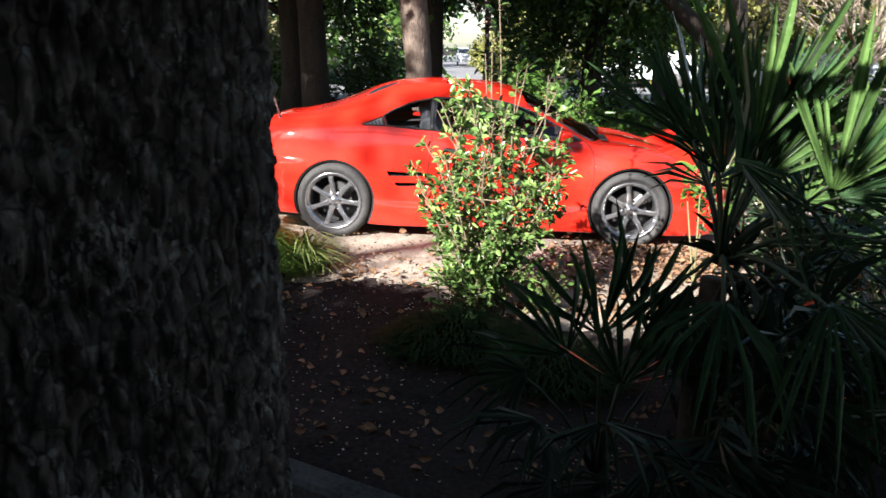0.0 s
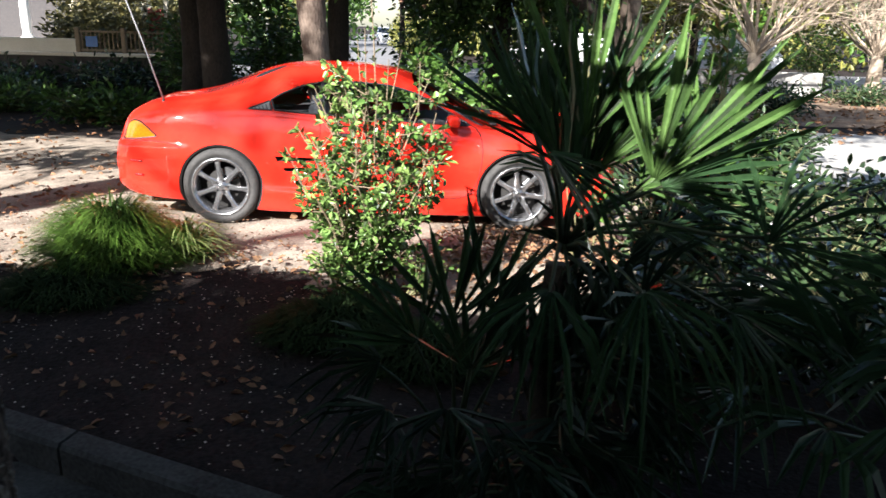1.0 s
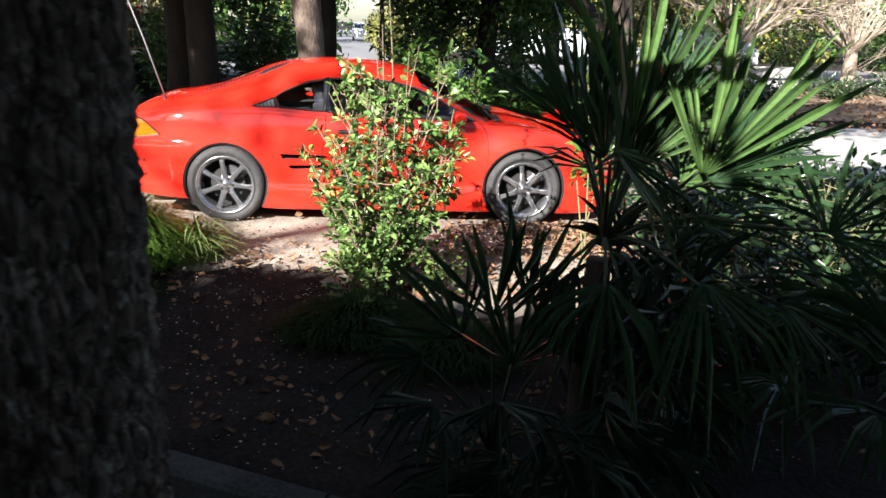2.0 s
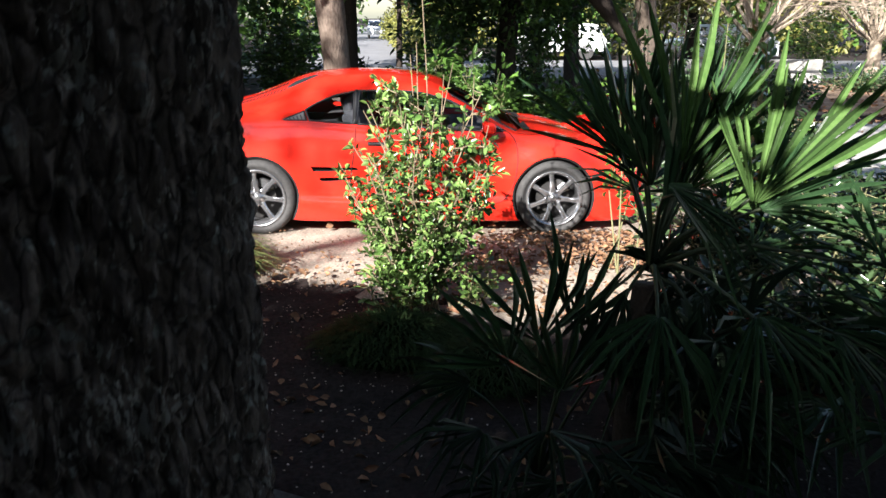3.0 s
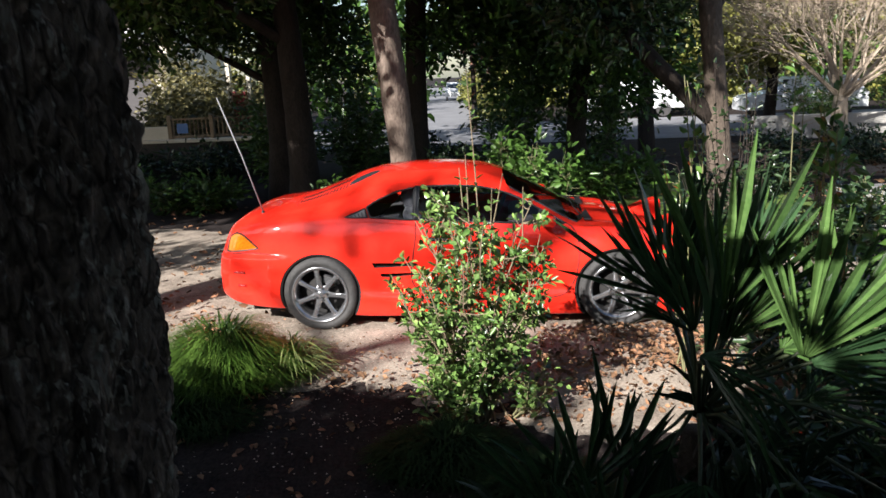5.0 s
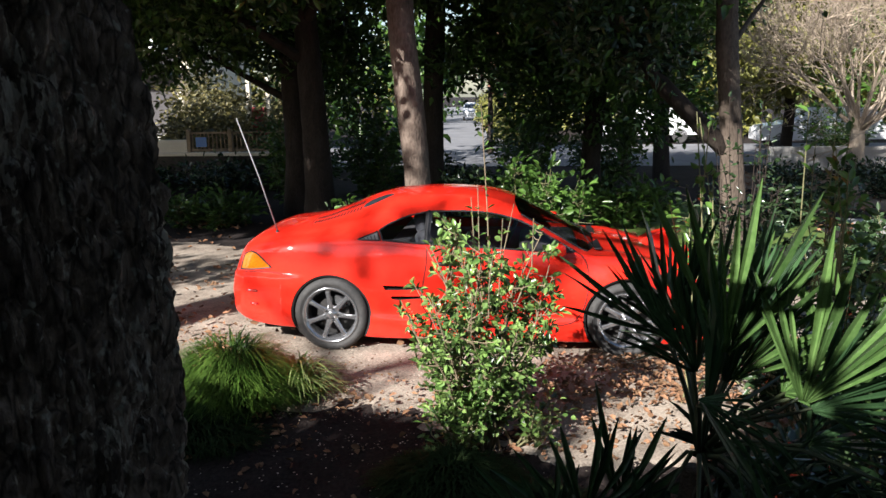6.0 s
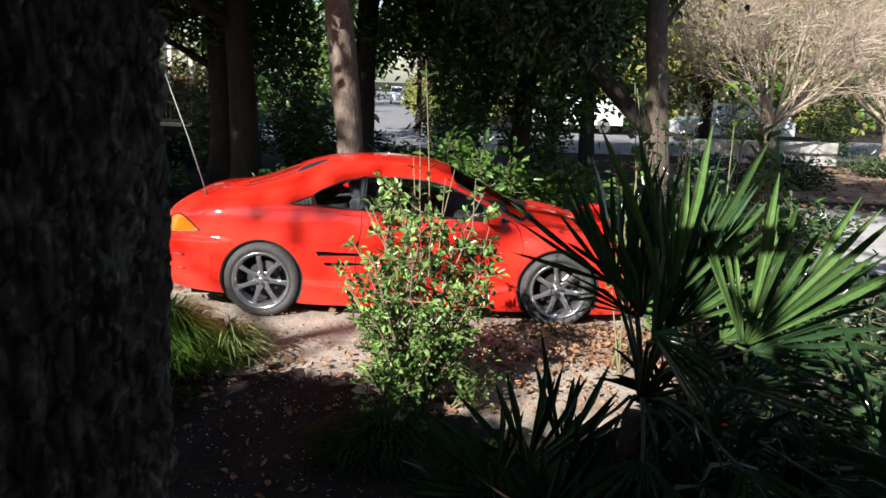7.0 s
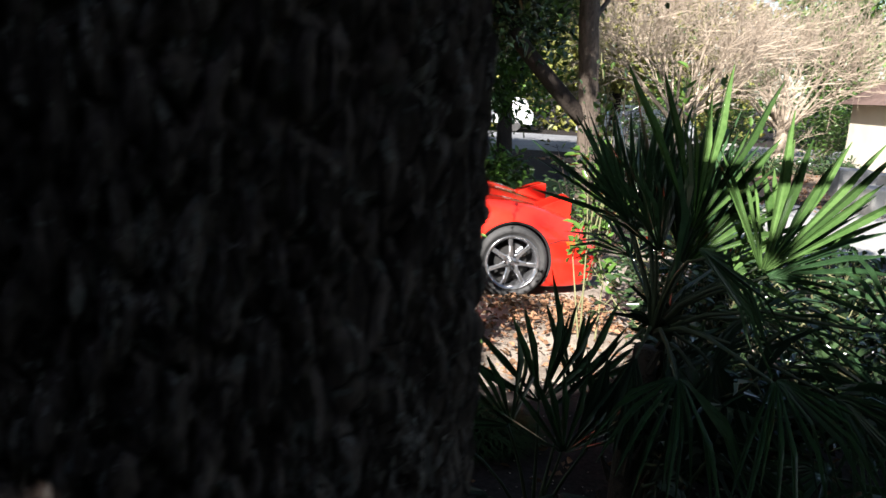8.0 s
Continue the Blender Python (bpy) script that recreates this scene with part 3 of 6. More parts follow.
# name: outline, axis (1: seen from the side in u, w; 0: from above in u, v), range of s
CUTS = {
    "arch_rear": (circle(-AXLE, 0.315, ARCH), 1, 0.0, 5.0),
    "arch_front": (circle(AXLE, 0.308, ARCH), 1, 0.0, 5.0),
    "side_window": (smooth_poly([(-.385, .895, 1), (.30, .858), (.66, .838), (.80, .835, 1), (.62, .93), (.36, 1.060), (.12, 1.124), (-.12, 1.142), (-.375, 1.138, 1)]), 1, 5.0, 6.05),
    "quarter_window": (smooth_poly([(-.415, 1.136, 1), (-.56, 1.106), (-.72, 1.046), (-.80, .998, 1), (-.765, .925, 1), (-.6, .912), (-.415, .897, 1)]), 1, 5.0, 6.05),
    "quarter_louver": (smooth_poly([(-.815, .990, 1), (-.90, .958), (-.975, .930, 1), (-.90, .926), (-.785, .924, 1)]), 1, 5.0, 6.05),
    "windscreen": (smooth_poly([(.30, 0), (.305, .25), (.335, .45), (.36, .50, 1), (.62, .565), (.90, .625, 1), (.955, .45), (.975, .2), (.978, 0), (.975, -.2), (.955, -.45), (.90, -.625, 1), (.62, -.565), (.36, -.50, 1), (.335, -.45), (.305, -.25)]), 0, 6.0, 9.0),
    # dark glass patches on the lid flanks, shaped to fit the camera's view
    "rear_window": (smooth_poly([(-1.00, .405, 1), (-.91, .40), (-.81, .365), (-.725, .285, 1), (-.79, .225), (-.90, .25), (-.97, .315)]), 0, 7.4, 8.9),
    "tail_lamp": (smooth_poly([(-2.0, .665, 1), (-1.96, .785), (-1.90, .822, 1), (-1.83, .80), (-1.70, .70, 1), (-1.80, .684), (-1.9, .672)]), 1, 3.3, 5.6),
    "upper_intake": (smooth_poly([(-.760, .568, 1), (-.40, .560, 1), (-.375, .540, 1), (-.60, .532), (-.735, .530, 1)]), 1, 2.2, 4.9),
    "lower_intake": (smooth_poly([(-.705, .478, 1), (-.38, .482, 1), (-.36, .466, 1), (-.58, .448), (-.675, .446, 1)]), 1, 2.2, 4.9),
    "door": (smooth_poly([(-.40, .93, 1), (.30, .888), (.76, .858, 1), (.845, .815, 1), (.885, .75), (.90, .62), (.87, .42), (.80, .30), (.70, .262, 1), (0, .258), (-.36, .262, 1), (-.44, .42), (-.42, .62), (-.40, .76)]), 1, 1.0, 5.9),
    "side_marker": ([(1.66, .455), (1.78, .440), (1.78, .470), (1.66, .488)], 1, 2.0, 4.9),
}
CLEAR = {"arch_rear", "arch_front"}


def build_skin(parent):
    us = np.concatenate([np.linspace(-2.07, -1.7, 30), np.linspace(-1.7, 1.7, 214)[1:], np.linspace(1.7, 2.07, 30)[1:]])
    ss = np.concatenate([np.linspace(0, 1, 5)[:-1], np.linspace(1, 2, 11)[:-1], np.linspace(2, 3, 7)[:-1], np.linspace(3, 4, 15)[:-1], np.linspace(4, 5, 20)[:-1], np.linspace(5, 6, 20)[:-1],
                         np.linspace(6, 7, 8)[:-1], np.linspace(7, 8, 7)[:-1], np.linspace(8, 9, 12)])
    nu, ns = len(us), len(ss)
    U = np.repeat(us[:, None], ns, 1)
    S = np.repeat(ss[None], nu, 0)
    V, W = np.zeros((nu, ns)), np.zeros((nu, ns))
    for i in range(nu):
        for j in range(ns):
            V[i, j], W[i, j] = skin(us[i], ss[j])
    fixed = np.zeros((nu, ns), bool)
    for name, (poly, axis, s0, s1) in CUTS.items():
        pu = [p[0] for p in poly]
        i0, i1 = max(0, np.searchsorted(us, min(pu)) - 2), min(nu - 1, np.searchsorted(us, max(pu)) + 2)
        j0, j1 = max(0, np.searchsorted(ss, s0) - 1), min(ns - 1, np.searchsorted(ss, s1) + 1)
        Q = W if axis else V
        ins = np.array([[inside(poly, U[i, j], Q[i, j]) for j in range(j0, j1 + 1)] for i in range(i0, i1 + 1)])
        todo = {}
        for i in range(i0, i1 + 1):
            for j in range(j0, j1 + 1):
                for di, dj in ((1, 0), (0, 1)):
                    k, l = i + di, j + dj
                    if k > i1 or l > j1 or ins[i - i0, j - j0] == ins[k - i0, l - j0]:
                        continue
                    da, pa = nearest(poly, U[i, j], Q[i, j])
                    db, pb = nearest(poly, U[k, l], Q[k, l])
                    first = da <= db
                    if fixed[i, j] and not fixed[k, l]:
                        first = False
                    elif fixed[k, l] and not fixed[i, j]:
                        first = True
                    todo[(i, j) if first else (k, l)] = pa if first else pb
        for (i, j), (u, q) in todo.items():
            lo, hi = ss[max(0, j - 2)], ss[min(ns - 1, j + 2)]
            lo, hi = max(lo, 0), min(hi, 9)
            a, b = skin(u, lo)[axis] - q, skin(u, hi)[axis] - q
            if a * b > 0:
                s = lo if abs(a) < abs(b) else hi
            else:
                s = solve_s(u, q, axis, lo, hi)
            U[i, j], S[i, j] = u, s
            V[i, j], W[i, j] = skin(u, s)
            fixed[i, j] = True
    groups = {}
    door_poly = CUTS["door"][0]
    for i in range(nu - 1):
        for j in range(ns - 1):
            q = ((i, j), (i + 1, j), (i + 1, j + 1), (i, j + 1))
            s = (ss[j] + ss[j + 1]) / 2
            if fixed[q[0]] and fixed[q[2]] and not (fixed[q[1]] and fixed[q[3]]):
                cells = ((q[0], q[1], q[2]), (q[0], q[2], q[3]))
            elif fixed[q[1]] and fixed[q[3]] and not (fixed[q[0]] and fixed[q[2]]):
                cells = ((q[0], q[1], q[3]), (q[1], q[2], q[3]))
            else:
                cells = (q,)
            for idx in cells:
                u = sum(U[a] for a in idx) / len(idx)
                v = sum(V[a] for a in idx) / len(idx)
                w = sum(W[a] for a in idx) / len(idx)
                at = "body"
                for name, (poly, axis, s0, s1) in CUTS.items():
                    if s0 <= s <= s1 and inside(poly, u, w if axis else v):
                        at = name
                        break
                groups.setdefault(at, []).append(idx)
    solid = {"side_window": SIDEGLASS, "quarter_window": SIDEGLASS, "quarter_louver": GREYPLASTIC, "windscreen": SCREENGLASS, "rear_window": DARKGLASS,
             "tail_lamp": AMBER, "door": RED, "body": RED, "side_marker": AMBER}
    both = {"windscreen", "body"}
    for name, quads in groups.items():
        if name in CLEAR or name in ("upper_intake", "lower_intake"):
            continue
        sides = (1, -1)
        pieces = []
        for sg in sides:
            ids, verts, faces = {}, [], []
            for q in quads:
                f = []
                for a in q:
                    if a not in ids:
                        ids[a] = len(verts)
                        verts.append((U[a], -sg * V[a], W[a]))
                    f.append(ids[a])
                faces.append(f if sg > 0 else f[::-1])
            pieces.append((verts, faces))
        if name in both:
            v, f = join(pieces)
            if name == "body":
                for i in (0, nu - 1):
                    for sg in sides:
                        n = len(v)
                        v.extend((U[i, j], -sg * V[i, j], W[i, j]) for j in range(ns))
                        v.append((U[i, 0], 0, W[i, 0] + 0.03))
                        f.extend((n + j, n + j + 1, n + ns) for j in range(ns - 1))
            ob = link_mesh({"body": "body"}.get(name, name), v, f, solid[name], parent, True)
            ob = [ob]
        else:
            ob = [link_mesh(name, v, f, solid[name], parent, True) for v, f in pieces]
        for o in ob:
            bm = bmesh.new()
            bm.from_mesh(o.data)
            bmesh.ops.remove_doubles(bm, verts=bm.verts, dist=0.0004)
            bmesh.ops.recalc_face_normals(bm, faces=bm.faces)
            bm.to_mesh(o.data)
            bm.free()
            if name in ("body", "door", "tail_lamp"):
                so = o.modifiers.new("thickness", "SOLIDIFY")
                so.thickness, so.offset, so.use_rim = 0.006, -1, False
            if "window" in name or name == "windscreen":
                o.visible_shadow = False
            if name == "tail_lamp":
                tagged(o, label="amber tail lamp lens")
    return groups


def skin_line(path, axis, lo, hi, sg, lift=0.0015):
    """Points on the surface along a path of (u, w) or (u, v)."""
    out = []
    for u, q in path:
        s = solve_s(u, q, axis, lo, hi)
        v, w = skin(u, s)
        v2, w2 = skin(u, min(9, s + 0.05))
        t = np.array((v2 - v, w2 - w))
        t /= np.linalg.norm(t) + 1e-9
        n = np.array((t[1], -t[0]))
        if n[0] < -0.3:
            n = -n
        out.append((u, -sg * (v + n[0] * lift), w + n[1] * lift))
    return out


def dense(path, step=0.02):
    out = []
    for (a, b), (c, d) in zip(path[:-1], path[1:]):
        k = max(1, int(math.hypot(c - a, d - b) / step))
        out += [(a + (c - a) * i / k, b + (d - b) * i / k) for i in range(k)]
    return out + [path[-1]]


def wheel(parent, u, sg, r, name="wheel"):
    """A tyre on a seven-spoke alloy with disc and caliper; the face looks to -y for sg = 1."""
    w = new(name)
    w.parent = parent
    w.matrix_basis = pose(u, -sg * 0.745, r, 0, 0, 0 if sg > 0 else 180)
    hw, rr = 0.105, r * 0.735
    prof = [(rr, -hw + .012), (rr + .012, -hw), (rr + .03, -hw - .004), (r - .05, -hw - .006), (r - .025, -hw + .004), (r - .008, -hw + .018), (r, -hw + .04), (r + .001, -.03), (r - .006, -.028),
            (r - .006, -.020), (r + .001, -.018), (r + .001, .018), (r - .006, .020), (r - .006, .028), (r + .001, .03), (r, hw - .04), (r - .008, hw - .018), (r - .03, hw), (rr, hw - .012)]
    link_mesh("tyre", *lathe(prof, 64), RUBBER, w, True)
    prof = [(rr + .004, -hw + .004), (rr + .002, -hw - .002), (rr - .006, -hw + .002), (rr - .012, -hw + .012), (rr - .020, -hw + .018), (rr - .026, -hw + .05), (rr - .03, .0), (rr - .03, hw), (rr + .004, hw - .004)]
    rim = link_mesh("rim", *lathe(prof, 64), ALLOY, w, True)
    so = rim.modifiers.new("thickness", "SOLIDIFY")
    so.thickness = 0.004
    spoke = None
    for k in range(7):
        a = 2 * math.pi * k / 7 + math.pi / 2 + 0.12
        if spoke is None:
            bm = bmesh.new()
            rows = [(.045, .030, -.070, .030), (.08, .022, -.076, .030), (.14, .018, -.082, .026), (.19, .021, -.082, .022), (rr - .016, .030, -.078, .020)]
            loops = []
            for rad, half, y, th in rows:
                loops.append([bm.verts.new(c) for c in ((rad, y + .006, -half), (rad, y - .004, -half * .55), (rad, y - .004, half * .55), (rad, y + .006, half), (rad, y + th, half * .8), (rad, y + th, -half * .8))])
            for A, B in zip(loops[:-1], loops[1:]):
                for i in range(6):
                    bm.faces.new((A[i], A[(i + 1) % 6], B[(i + 1) % 6], B[i]))
            bm.faces.new(loops[0])
            bm.faces.new(loops[-1][::-1])
            bmesh.ops.recalc_face_normals(bm, faces=bm.faces)
            spoke = part("spoke", bm, ALLOY, w)
            ob = spoke
        else:
            ob = new("spoke", spoke.data)
            ob.parent = w
        ob.matrix_basis = Matrix.Rotation(-a, 4, "Y")
    link_mesh("hub_cap", *lathe([(.0, -.094), (.022, -.094), (.030, -.088), (.034, -.076), (.060, -.072), (.066, -.06), (.066, -.03)], 32), ALLOY, w, True)
    for k in range(5):
        a = 2 * math.pi * k / 5
        bm = bmesh.new()
        bmesh.ops.create_cone(bm, cap_ends=True, segments=6, radius1=.009, radius2=.008, depth=.02, matrix=Matrix.Translation((.05 * math.cos(a), -.078, .05 * math.sin(a))) @ Matrix.Rotation(math.pi / 2, 4, "X"))
        part("wheel_nut", bm, DARKMETAL, w)
    link_mesh("brake_disc", *lathe([(.05, -.012), (.135, -.012), (.135, .008), (.05, .008)], 48), DARKMETAL, w)
    v, f = lathe([(.085, -.035), (.15, -.035), (.155, -.02), (.155, .03), (.085, .03), (.085, -.035)], 60)
    keep = [q for q in f if all(math.atan2(v[i][2], v[i][0]) > math.radians(20) and math.atan2(v[i][2], v[i][0]) < math.radians(85) for i in q)]
    link_mesh("caliper", v, keep, ALLOY, w)
    link_mesh("backing", *lathe([(.0, .045), (rr - .034, .045), (rr - .034, .05), (0, .05)], 32), WELL, w)
    return w


def wheel_wells(parent):
    for name, cu, cw in (("arch_rear", -AXLE, .315), ("arch_front", AXLE, .308)):
        for sg in (1, -1):
            verts, faces = [], []
            n = 48
            a0, a1 = math.radians(-38), math.radians(218)
            for k in range(n + 1):
                a = a0 + (a1 - a0) * k / n
                u, w = cu + ARCH * math.cos(a), max(cw + ARCH * math.sin(a), skin(cu + ARCH * math.cos(a), 1.0)[1] + .004)
                s = solve_s(u, w, 1, 1.0, 5.0)
                v = skin(u, s)[0]
                u2, w2 = cu + (ARCH - .018) * math.cos(a), cw + (ARCH - .018) * math.sin(a)
                u3, w3 = cu + (ARCH + .02) * math.cos(a), cw + (ARCH + .02) * math.sin(a)
                for uu, vv, ww in ((u, v - .002, w), (u2, v - .012, max(w2, .11)), (u2, v - .03, max(w2, .11)), (u3, v - .06, max(w3, .11)), (u3, .42, max(w3, .11)), (cu + .2 * math.cos(a), .40, max(.11, cw + .2 * math.sin(a)))):
                    verts.append((uu, -sg * vv, ww))
            for k in range(n):
                for j in range(5):
                    a = k * 6 + j
                    faces.append((a, a + 1, a + 7, a + 6))
            link_mesh("wheel_arch_liner", verts, faces, WELL, parent)


def slats(parent, name, poly, s0, s1, depth=.05):
    """A dark recess behind a cut, as deep as given."""
    for sg in (1, -1):
        front, back = [], []
        for u, w in poly:
            s = solve_s(u, w, 1, s0, s1)
            v = skin(u, s)[0]
            front.append((u, -sg * (v - .001), w))
            back.append((u + .012, -sg * (v - depth), w))
        n = len(poly)
        faces = [(i, (i + 1) % n, n + (i + 1) % n, n + i) for i in range(n)] + [tuple(range(n, 2 * n))]
        link_mesh(name, front + back, faces, WELL, parent)


def build_car():
    car = root("sports_coupe", "glossy red two-door mid-engined coupe with raised headlamps, parked on gravel", "car", (CAR_X, CAR_Y, 0))
    build_skin(car)
    wheel_wells(car)
    for name in ("upper_intake", "lower_intake"):
        p, _, s0, s1 = CUTS[name]
        slats(car, name, p, s0, s1)
    # floor pan and engine bay block out the light below
    part("floor_pan", box_bm(-1.85, 1.85, -.62, .62, .13, .17), WELL, car)
    part("engine_bay", box_bm(-1.8, -.74, -.40, .40, .17, .86, .03), WELL, car)
    for sg in (1, -1):
        for u, r in ((-AXLE, WHEEL_R), (AXLE, WHEEL_F)):
            wheel(car, u, sg, r)
        # shut lines of door, bonnet and bumpers
        door = dense(CUTS["door"][0] + [CUTS["door"][0][0]])
        door = [p for p in door if p[1] < .855 or (p[0] < -.38 and p[1] < .89)]
        k0 = max(range(len(door)), key=lambda k: math.dist(door[k], door[k - 1]))
        door = door[k0:] + door[:k0]
        seams = [(door, 1, 1.0, 5.9, "door_gap"),
                 (dense([(-1.5, .62), (-1.62, .655), (-1.75, .665), (-1.99, .645)]), 1, 2.5, 5.0, "rear_bumper_gap"),
                 (dense([(1.50, .47), (1.62, .50), (1.8, .475), (1.95, .43)]), 1, 2.0, 5.0, "front_bumper_gap")]
        for path, ax, lo, hi, nm in seams:
            v, f = tube(skin_line(path, ax, lo, hi, sg, 0.0), [.0042] * len(path), 6)
            link_mesh(nm, v, f, WELL, car)
        # black seals round the glass
        for key in ("side_window", "quarter_window", "quarter_louver"):
            p = dense(CUTS[key][0] + [CUTS[key][0][0]], .03)
            v, f = tube(skin_line(p, 1, 5.0, 6.05, sg, .001), [.0085 if key != "quarter_louver" else .006] * len(p), 6)
            link_mesh("window_seal", v, f, TRIM, car, True)
        p = dense([(.80, .835), (.62, .93), (.36, 1.064), (.12, 1.128), (-.12, 1.146), (-.375, 1.142), (-.56, 1.110), (-.72, 1.050)], .03)
        v, f = tube(skin_line(p, 1, 5.0, 6.3, sg, .002), [.006] * len(p), 6)
        link_mesh("drip_rail", v, f, TRIM, car, True)
        p = dense([(-.40, .893), (-.397, 1.143)], .03)
        v, f = tube(skin_line(p, 1, 5.0, 6.05, sg, -.004), [.021] * len(p), 6)
        link_mesh("pillar_cover", v, f, TRIM, car, True)
        p = dense([(.36, .50), (.62, .565), (.90, .625)], .03)
        v, f = tube(skin_line(p, 0, 6.0, 9.0, sg, .001), [.010] * len(p), 6)
        link_mesh("screen_seal", v, f, TRIM, car, True)
        # quarter louver slats
        for k in range(5):
            u0 = -.80 - k * .028
            p = dense([(u0 + .004, .926), (u0 - .012, .926 + .045 - k * .008)], .015)
            v, f = tube(skin_line(p, 1, 5.0, 6.05, sg, .002), [.004] * len(p), 5)
            link_mesh("louver_slat", v, f, CABIN, car)
        p = dense(CUTS["tail_lamp"][0] + [CUTS["tail_lamp"][0][0]], .03)
        v, f = tube(skin_line(p, 1, 3.3, 5.6, sg, .0), [.0075] * len(p), 5)
        link_mesh("lamp_seal", v, f, TRIM, car)
        # side rubbing highlights: rear bumper reflector bars
        for w0, u0, L in ((.505, -1.93, .10), (.39, -1.90, .07)):
            p = dense([(u0, w0), (u0 + L, w0 - .004)], .02)
            v, f = tube(skin_line(p, 1, 1.2, 5.0, sg, .002), [.010] * len(p), 6)
            link_mesh("bumper_reflector", v, f, LAMPRED, car, True)
        # raised headlamp pods with lids
        bm = bmesh.new()
        rows = [(1.46, .725, .745), (1.60, .665, .805), (1.71, .60, .835), (1.735, .58, .825)]
        prev = None
        for u, lo, hi in rows:
            ring = [bm.verts.new(c) for c in ((u, -sg * .34, lo), (u, -sg * .57, lo - .01), (u, -sg * .56, hi - .012), (u, -sg * .35, hi))]
            if prev:
                for i in range(4):
                    bm.faces.new((prev[i], prev[(i + 1) % 4], ring[(i + 1) % 4], ring[i]))
            else:
                bm.faces.new(ring)
            prev = ring
        bm.faces.new(prev[::-1])
        bmesh.ops.recalc_face_normals(bm, faces=bm.faces)
        bmesh.ops.bevel(bm, geom=list(bm.edges), offset=.008, segments=2, affect="EDGES", profile=.5)
        pod = part("headlamp_pod", bm, RED, car, smooth=False)
        part("headlamp_bezel", box_bm(1.72, 1.742, -sg * .55 if sg > 0 else .355, -sg * .355 if sg > 0 else .55, .625, .81, .008), TRIM, pod)
        part("headlamp_lens", box_bm(1.738, 1.75, -sg * .53 if sg > 0 else .375, -sg * .375 if sg > 0 else .53, .645, .79, .01), WHITELENS, pod)
        # door mirror
        bm = bmesh.new()
        bmesh.ops.create_cube(bm, size=1, matrix=pose(.66, -sg * .85, .882, 0, 6, sg * 8) @ Matrix.Diagonal((.10, .15, .088, 1)))
        bmesh.ops.bevel(bm, geom=list(bm.edges), offset=.032, segments=4, affect="EDGES", profile=.5)
        mirror = part("door_mirror", bm, RED, car, smooth=True)
        part("mirror_stalk", box_bm(.60, .68, min(-sg * .74, -sg * .82), max(-sg * .74, -sg * .82), .835, .885, .01), TRIM, mirror)
        bm = bmesh.new()
        bmesh.ops.create_uvsphere(bm, u_segments=20, v_segments=10, radius=1, matrix=pose(.605, -sg * .848, .878) @ Matrix.Diagonal((.012, .074, .038, 1)))
        part("mirror_glass", bm, CHROME, mirror, smooth=True)
        # door handle in its dark recess
        p = dense([(-.30, .745), (-.14, .742)], .02)
        v, f = tube(skin_line(p, 1, 4.0, 5.4, sg, -.004), [.018] * len(p), 8)
        link_mesh("door_handle", v, f, TRIM, car, True)
        # seats
        sy = -sg * .36
        bm = box_bm(-.35, .15, sy - .23, sy + .23, .26, .46, .06)
        seat = part("seat", bm, SEATGREY, car, "grey cloth bucket seat", True)
        bm = bmesh.new()
        bmesh.ops.create_cube(bm, size=1, matrix=pose(-.40, sy, .70, 0, -14) @ Matrix.Diagonal((.15, .46, .56, 1)))
        bmesh.ops.bevel(bm, geom=list(bm.edges), offset=.055, segments=3, affect="EDGES", profile=.5)
        part("seat_back", bm, SEATGREY, seat, smooth=True)
        bm = bmesh.new()
        bmesh.ops.create_cube(bm, size=1, matrix=pose(-.49, sy, 1.02, 0, -14) @ Matrix.Diagonal((.10, .26, .17, 1)))
        bmesh.ops.bevel(bm, geom=list(bm.edges), offset=.04, segments=3, affect="EDGES", profile=.5)
        part("headrest", bm, SEATGREY, seat, smooth=True)
        part("door_card", box_bm(-.40, .80, min(-sg * .70, -sg * .66), max(-sg * .70, -sg * .66), .22, .80, .01), MAROON, car)
    # engine lid louvers: two banks of dark slots
    for sg in (1, -1):
        for k in range(15):
            u0 = -1.42 + k * .029
            for a, b in ((.425, .375), (.30, .24)):
                p = dense([(u0, a), (u0 + .008, b)], .025)
                v, f = tube(skin_line(p, 0, 7.0, 9.0, sg, .001), [.0065] * len(p), 5)
                link_mesh("engine_louver", v, f, WELL, car)
        p = dense([(-1.46, .02), (-1.45, .40), (-1.43, .50)], .03)
        v, f = tube(skin_line(p, 0, 6.5, 9.0, sg, 0), [.003] * len(p), 5)
        link_mesh("boot_gap", v, f, WELL, car)
    # bonnet shut line
    for sg in (1, -1):
        p = dense([(.99, .5), (1.3, .54), (1.62, .5), (1.80, .38)], .03)
        v, f = tube(skin_line(p, 0, 5.6, 9.0, sg, 0), [.003] * len(p), 5)
        link_mesh("bonnet_gap", v, f, WELL, car)
    # dashboard, wheel, wipers
    part("dashboard", box_bm(.34, .86, -.62, .62, .55, .82, .06), CABIN, car, smooth=True)
    v, f = lathe([(.165 + .014 * math.cos(a), .014 * math.sin(a)) for a in np.linspace(0, 2 * math.pi, 9)], 32)
    wheel_ob = link_mesh("steering_wheel", v, f, CABIN, car, True)
    wheel_ob.matrix_basis = pose(.26, .36, .80, 0, 0, 90) @ Matrix.Rotation(radians(25), 4, "X")
    part("rear_shelf", box_bm(-.72, -.56, -.55, .55, .2, .90, .02), CABIN, car)
